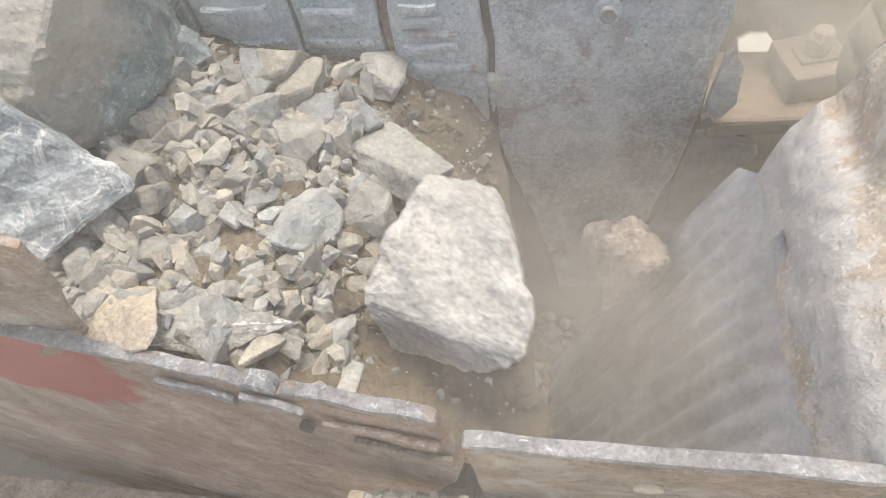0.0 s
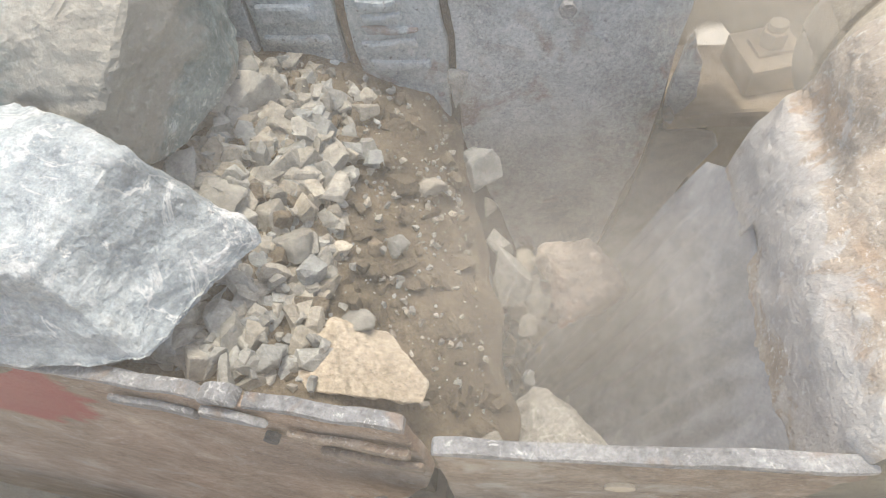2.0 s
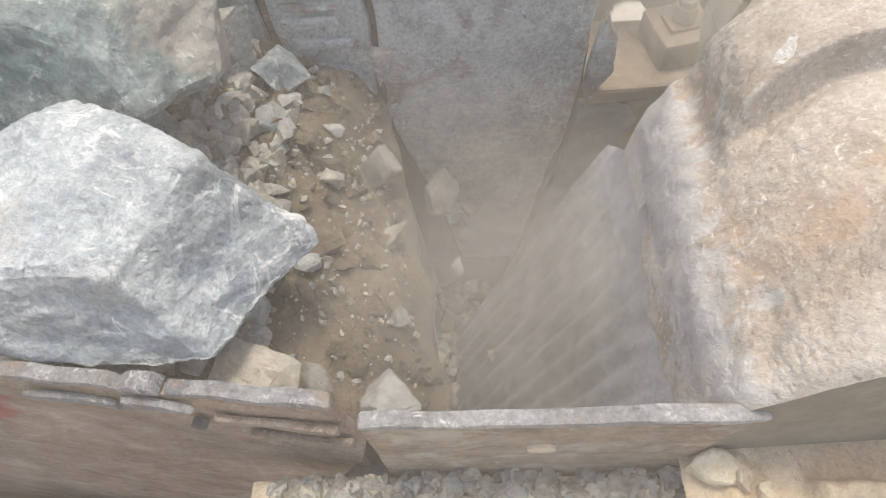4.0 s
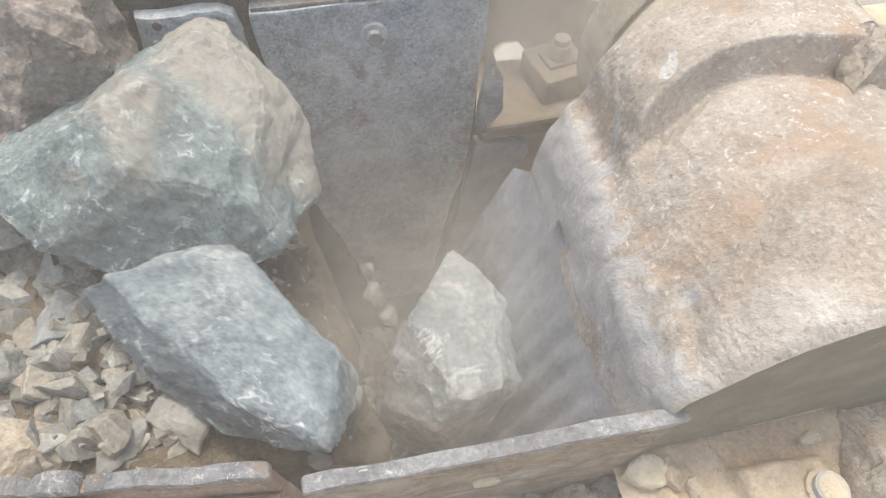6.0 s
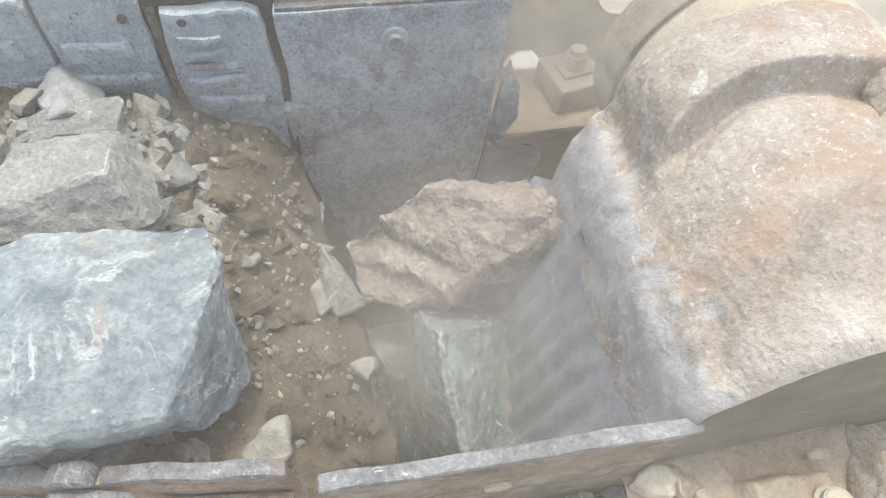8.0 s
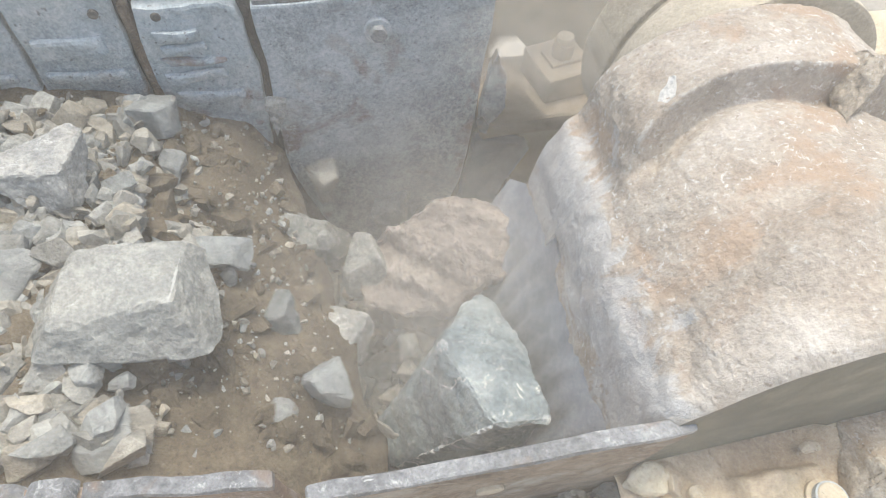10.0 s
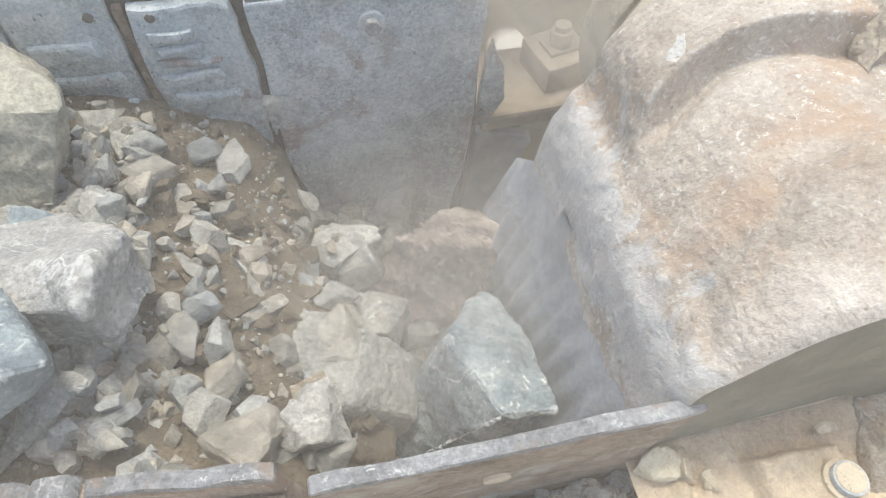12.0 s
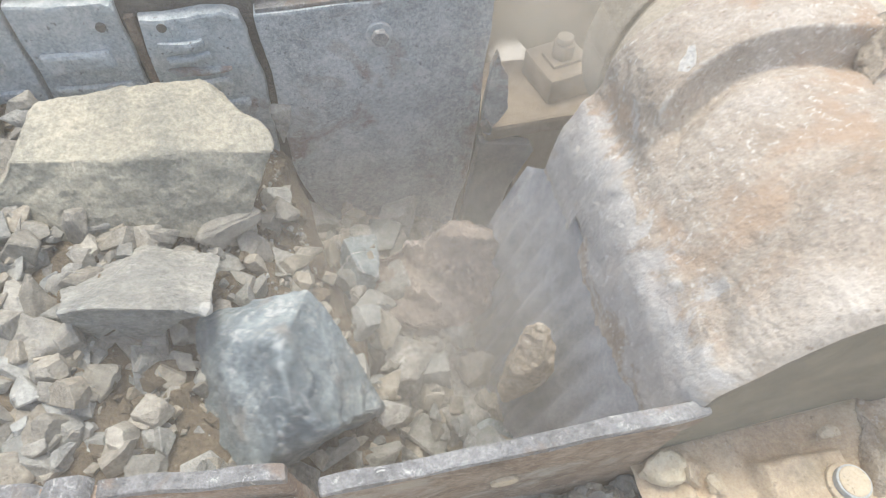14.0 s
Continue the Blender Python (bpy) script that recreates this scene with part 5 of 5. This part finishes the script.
    walk(rocks["lump"], [
        (0, pose(-2.774, 1.101, -0.013, 0, 0, 0)),
        (10.8, pose(-0.614, 1.101, -0.013, 0, 0, 0)),
        (11, pose(-0.597, 1.106, -0.017, 0, 0, 0)),
        (11.2, pose(-0.55, 1.111, -0.027, 0, 2, 0)),
        (11.4, pose(-0.524, 1.121, -0.037, 0, 8, 0)),
        (11.5, pose(-0.489, 1.122, -0.054, 0, 14, 0)),
        (11.6, pose(-0.423, 1.109, -0.086, 0, 24, 0)),
        (11.8, pose(-0.253, 1.048, -0.26, 0, 80, 6)),
        (12, pose(-0.034, 1.077, -0.4, 0, 130, 10)),
        (12.5, pose(0.144, 1.062, -0.55, 0, 150, 20)),
        (13, pose(0.137, 1.099, -0.56, 0, 150, 20)),
        (14, pose(0.137, 1.054, -0.66, 0, 160, 20)),
    ])
    walk(rocks["chalky"], [
        (0, pose(-2.952, 0.796, 0.06, 0, 0, 0)),
        (11, pose(-0.752, 0.796, 0.06, 0, 0, 0)),
        (11.5, pose(-0.671, 0.775, 0.04, 0, 0, 0)),
        (12, pose(-0.569, 0.765, 0.016, 0, 0, 0)),
        (12.2, pose(-0.522, 0.754, -0.001, 0, 14, 0)),
        (12.5, pose(-0.372, 0.684, -0.076, 0, 50, 0)),
        (12.7, pose(-0.118, 0.67, -0.2, 0, 90, 5)),
        (12.9, pose(0.057, 0.755, -0.32, 0, 120, 8)),
        (13, pose(0.146, 0.778, -0.36, 0, 126, 10)),
        (13.1, pose(0.18, 0.763, -0.42, 0, 130, 10)),
        (13.4, pose(0.216, 0.666, -0.58, 0, 140, 14)),
        (13.5, pose(0.212, 0.669, -0.6, 0, 142, 14)),
        (14, pose(0.196, 0.611, -0.75, 0, 144, 14)),
    ])
    walk(rocks["yellow_flat"], [
        (0, pose(-3.243, 1.3, 0.122, 0, 0, 0)),
        (11.5, pose(-0.943, 1.3, 0.122, 0, 0, 0)),
        (12, pose(-0.849, 1.209, 0.096, 0, 0, 0)),
        (12.5, pose(-0.788, 1.2, 0.081, 0, 0, 0)),
        (13, pose(-0.689, 1.189, 0.057, 0, 0, 0)),
        (13.5, pose(-0.553, 1.154, 0.024, 0, 2, 0)),
        (14, pose(-0.469, 1.166, -0.014, 0, 4, 0)),
    ])
    walk(rocks["blue_cleaved"], [
        (0, pose(-3.133, 0.578, 0.074, -12, 0, 0)),
        (12, pose(-0.733, 0.578, 0.074, -12, 0, 0)),
        (12.5, pose(-0.666, 0.593, 0.06, -12, 0, 0)),
        (13, pose(-0.582, 0.549, 0.038, -12, 0, 0)),
        (13.5, pose(-0.464, 0.557, -0.009, -12, 6, 0)),
        (13.7, pose(-0.402, 0.589, -0.036, -12, 20, 0)),
        (13.9, pose(-0.265, 0.594, -0.14, -12, 48, 6)),
        (14, pose(-0.186, 0.591, -0.2, -12, 64, 10)),
    ])
    walk(rocks["light_angular"], [
        (0, pose(-3.191, 0.894, 0.02, 0, 0, 0)),
        (12.5, pose(-0.691, 0.894, 0.02, 0, 0, 0)),
        (13, pose(-0.644, 0.859, 0.007, 0, 0, 0)),
        (13.5, pose(-0.569, 0.851, -0.01, 0, 0, 0)),
        (13.8, pose(-0.502, 0.818, -0.038, 0, 4, 0)),
        (14, pose(-0.468, 0.813, -0.055, 0, 8, 0)),
    ])
    walk(rocks["jammed"], [
        (0, pose(0.256, 1.02, -0.52, 0, 0, 0)),
        (1, pose(0.290, 0.985, -0.54, 0, 4, 0)),
        (2, pose(0.216, 0.95, -0.56, 0, 6, 0)),
        (2.6, pose(0.255, 1.066, -1, 0, 8, 0)),
        (3.6, pose(0.255, 1.066, -1.75, 0, 8, 0)),
        (14, pose(0.255, 1.066, -1.8, 0, 8, 0)),
    ])
    walk(rocks["flat_tan"], [
        (0, pose(-0.888, 0.509, -0.015, 0, 0, 0)),
        (0.5, pose(-0.763, 0.504, -0.044, 0, 0, 0)),
        (1, pose(-0.632, 0.5, -0.073, 0, 0, 0)),
        (1.5, pose(-0.531, 0.492, -0.1, 0, 4, 0)),
        (2, pose(-0.305, 0.531, -0.18, 0, 14, 0)),
        (2.2, pose(-0.182, 0.537, -0.275, 0, 26, 0)),
        (2.6, pose(0.048, 0.72, -0.9, 0, 80, 0)),
        (3.6, pose(0.048, 0.72, -1.75, 0, 80, 0)),
        (14, pose(0.048, 0.72, -1.8, 0, 80, 0)),
    ])
    walk(rocks["light_block"], [
        (0, pose(-0.764, 1.095, 0.009, 0, 0, 0)),
        (0.5, pose(-0.675, 1.075, -0.013, 0, 0, 0)),
        (1, pose(-0.609, 1.084, -0.027, 0, 0, 0)),
        (1.5, pose(-0.481, 1.074, -0.072, 0, 5, 0)),
        (1.6, pose(-0.432, 1.061, -0.096, 0, 20, 0)),
        (1.8, pose(-0.262, 1.013, -0.26, 0, 70, 5)),
        (2, pose(0.016, 0.9, -0.45, 0, 110, 10)),
        (2.3, pose(0.115, 1.023, -0.9, 0, 150, 10)),
        (3.3, pose(0.115, 1.023, -1.75, 0, 150, 10)),
        (14, pose(0.115, 1.023, -1.8, 0, 150, 10)),
    ])
    walk(rocks["blue_blocky"], [
        (0, pose(-0.681, 1.274, -0.007, 0, 0, -20)),
        (0.5, pose(-0.603, 1.254, -0.026, 0, 0, -20)),
        (1, pose(-0.53, 1.247, -0.047, 0, 0, -20)),
        (1.2, pose(-0.464, 1.235, -0.079, 0, 10, -15)),
        (1.4, pose(-0.324, 1.18, -0.148, 0, 60, 0)),
        (1.5, pose(-0.186, 1.065, -0.27, 0, 90, 10)),
        (1.6, pose(-0.083, 1.037, -0.35, 0, 130, 10)),
        (1.9, pose(0.048, 1.158, -0.8, 0, 160, 20)),
        (2.9, pose(0.048, 1.158, -1.75, 0, 160, 20)),
        (14, pose(0.048, 1.158, -1.8, 0, 160, 20)),
    ])
    walk(rocks["liner_block"], [
        (0, pose(-1.006, 1.309, 0.073, 0, 0, 0)),
        (0.5, pose(-0.952, 1.282, 0.063, 0, 0, 0)),
        (1, pose(-0.914, 1.29, 0.056, 0, 0, 0)),
        (1.5, pose(-0.841, 1.307, 0.04, 0, 0, 0)),
        (2, pose(-0.781, 1.283, 0.025, 0, 0, 0)),
        (4, pose(-0.407, 1.304, -0.094, 0, 0, 0)),
        (4.6, pose(-0.184, 1.247, -0.2, 0, 30, 0)),
        (5.2, pose(-0.058, 1.327, -0.7, 0, 60, 0)),
        (6.2, pose(-0.058, 1.327, -1.75, 0, 60, 0)),
        (14, pose(-0.058, 1.327, -1.8, 0, 60, 0)),
    ])
    walk(rocks["triangular"], [
        (0, pose(-1.947, 1.361, 0.017, 0, 0, 0)),
        (6.1, pose(-0.727, 1.361, 0.017, 0, 0, 0)),
        (6.5, pose(-0.609, 1.312, -0.014, 0, 0, 0)),
        (7, pose(-0.512, 1.311, -0.044, 0, 0, 0)),
        (7.5, pose(-0.375, 1.285, -0.1, 0, 8, 0)),
        (7.7, pose(-0.308, 1.255, -0.144, 0, 20, 0)),
        (8, pose(-0.139, 1.212, -0.5, 0, 80, 0)),
        (8.4, pose(-0, 1.31, -0.9, 0, 90, 0)),
        (9.4, pose(-0, 1.31, -1.75, 0, 90, 0)),
        (14, pose(-0, 1.31, -1.8, 0, 90, 0)),
    ])
    walk(rocks["smooth_yellow"], [
        (0, pose(-2.801, 0.676, -0.041, 0, 0, 0)),
        (10.8, pose(-0.641, 0.676, -0.041, 0, 0, 0)),
        (11, pose(-0.592, 0.668, -0.052, 0, 0, 0)),
        (11.2, pose(-0.531, 0.666, -0.071, 0, 4, 0)),
        (11.5, pose(-0.42, 0.682, -0.122, 0, 30, 0)),
        (11.7, pose(-0.319, 0.644, -0.171, 0, 60, 0)),
        (12, pose(-0.134, 0.552, -0.34, 0, 110, 0)),
        (12.5, pose(-0.085, 0.724, -0.42, 0, 120, 0)),
        (13.2, pose(-0.035, 0.772, -0.6, 0, 130, 0)),
        (14, pose(-0.035, 0.772, -0.8, 0, 130, 0)),
    ])
    walk(rocks["tan_blocky"], [
        (0, pose(-1.809, 0.476, -0.077, 0, 0, 0)),
        (6.2, pose(-0.569, 0.476, -0.077, 0, 0, 0)),
        (6.5, pose(-0.494, 0.489, -0.106, 0, 0, 0)),
        (6.8, pose(-0.309, 0.481, -0.193, 0, 20, 0)),
        (7, pose(-0.108, 0.506, -0.3, 0, 50, 0)),
        (7.3, pose(0.052, 0.579, -0.6, 0, 90, 0)),
        (8.3, pose(0.052, 0.579, -1.75, 0, 90, 0)),
        (14, pose(0.052, 0.579, -1.8, 0, 90, 0)),
    ])
    walk(rocks["sliding_grey"], [
        (0, pose(-1.901, 0.65, -0.05, 0, 0, 0)),
        (6.3, pose(-0.641, 0.65, -0.05, 0, 0, 0)),
        (6.5, pose(-0.587, 0.643, -0.063, 0, 0, 0)),
        (6.8, pose(-0.432, 0.626, -0.127, 0, 20, 0)),
        (7, pose(-0.29, 0.654, -0.25, 0, 50, 10)),
        (7.2, pose(-0.186, 0.646, -0.36, 0, 80, 10)),
        (7.5, pose(-0.027, 0.699, -0.6, 0, 100, 10)),
        (8.5, pose(-0.027, 0.699, -1.75, 0, 100, 10)),
        (14, pose(-0.027, 0.699, -1.8, 0, 100, 10)),
    ])
    walk(rocks["upright_slab"], [
        (0, pose(-2.475, 0.726, 0.052, 0, 0, 0)),
        (8.7, pose(-0.735, 0.726, 0.052, 0, 0, 0)),
        (9.1, pose(-0.197, 0.733, -0.12, 0, 10, 0)),
        (9.4, pose(0.17, 0.737, -0.4, 0, 20, 0)),
        (9.8, pose(0.459, 0.751, -0.85, 0, 8, 0)),
        (12.6, pose(0.413, 0.63, -0.75, 0, 6, 0)),
        (13.4, pose(0.378, 0.593, -0.33, 0, 18, 0)),
        (14, pose(0.378, 0.593, -0.32, 0, 18, 0)),
    ])
    walk(rocks["chamber_grey"], [
        (0, pose(-2.417, 0.881, -0.012, 0, 0, 0)),
        (8.7, pose(-0.677, 0.881, -0.012, 0, 0, 0)),
        (9.2, pose(-0.217, 0.999, -0.25, 0, 30, 0)),
        (9.6, pose(0.019, 1.012, -0.42, 0, 60, 0)),
        (11, pose(0.065, 1.008, -0.46, 0, 64, 0)),
        (11.5, pose(0.037, 0.991, -0.46, 0, 64, 0)),
        (12.3, pose(0.011, 1.014, -0.46, 0, 64, 0)),
        (13, pose(-0.003, 1.011, -0.5, 0, 70, 0)),
        (14, pose(0.079, 0.996, -0.55, 0, 80, 0)),
    ])
    walk(rocks["chamber_pale"], [
        (0, pose(-2.466, 0.663, -0.015, 0, 0, 0)),
        (8.7, pose(-0.726, 0.663, -0.015, 0, 0, 0)),
        (9.6, pose(-0.291, 0.799, -0.25, 0, 30, 0)),
        (10, pose(-0.025, 0.816, -0.44, 0, 70, 0)),
        (10.8, pose(-0.028, 0.807, -0.46, 0, 74, 0)),
        (11.5, pose(0.074, 0.862, -0.48, 0, 78, 0)),
        (12.5, pose(0.063, 0.857, -0.5, 0, 80, 0)),
        (13.5, pose(0.14, 0.804, -0.5, 0, 84, 0)),
        (14, pose(0.107, 0.757, -0.55, 0, 90, 0)),
    ])
    walk(rocks["slope_blue"], [
        (0, pose(-2.958, 0.966, 0.011, 0, 0, 0)),
        (11, pose(-0.758, 0.966, 0.011, 0, 0, 0)),
        (12.5, pose(-0.612, 0.868, -0.028, 0, 0, 0)),
        (13, pose(-0.564, 0.905, -0.036, 0, 0, 0)),
        (13.3, pose(-0.376, 0.847, -0.124, 0, 30, 0)),
        (13.5, pose(-0.217, 0.901, -0.3, 0, 60, 10)),
        (13.7, pose(-0.115, 0.948, -0.38, 0, 80, 10)),
        (14, pose(0.008, 1.026, -0.42, 0, 90, 10)),
    ])
    walk(rocks["plate_flat"], [
        (0, pose(-2.944, 0.563, -0.025, 0, 0, 0)),
        (11, pose(-0.744, 0.563, -0.025, 0, 0, 0)),
        (12, pose(-0.603, 0.508, -0.06, 0, 0, 0)),
        (12.5, pose(-0.531, 0.493, -0.081, 0, 4, 0)),
        (12.8, pose(-0.375, 0.485, -0.154, 0, 20, 0)),
        (13, pose(-0.193, 0.511, -0.3, 0, 40, 0)),
        (13.4, pose(-0.048, 0.544, -0.5, 0, 70, 0)),
        (14, pose(-0.048, 0.544, -0.7, 0, 70, 0)),
    ])
    walk(rocks["plate_angular"], [
        (0, pose(-2.776, 0.538, -0.033, 0, 0, 0)),
        (10.4, pose(-0.696, 0.538, -0.033, 0, 0, 0)),
        (11, pose(-0.608, 0.557, -0.051, 0, 0, 0)),
        (11.5, pose(-0.516, 0.529, -0.081, 0, 6, 0)),
        (11.8, pose(-0.366, 0.504, -0.153, 0, 30, 0)),
        (12, pose(-0.129, 0.536, -0.3, 0, 60, 0)),
        (12.4, pose(-0.113, 0.712, -0.42, 0, 80, 0)),
        (13.2, pose(-0.105, 0.715, -0.6, 0, 90, 0)),
        (14, pose(-0.105, 0.715, -0.8, 0, 90, 0)),
    ])


motions()
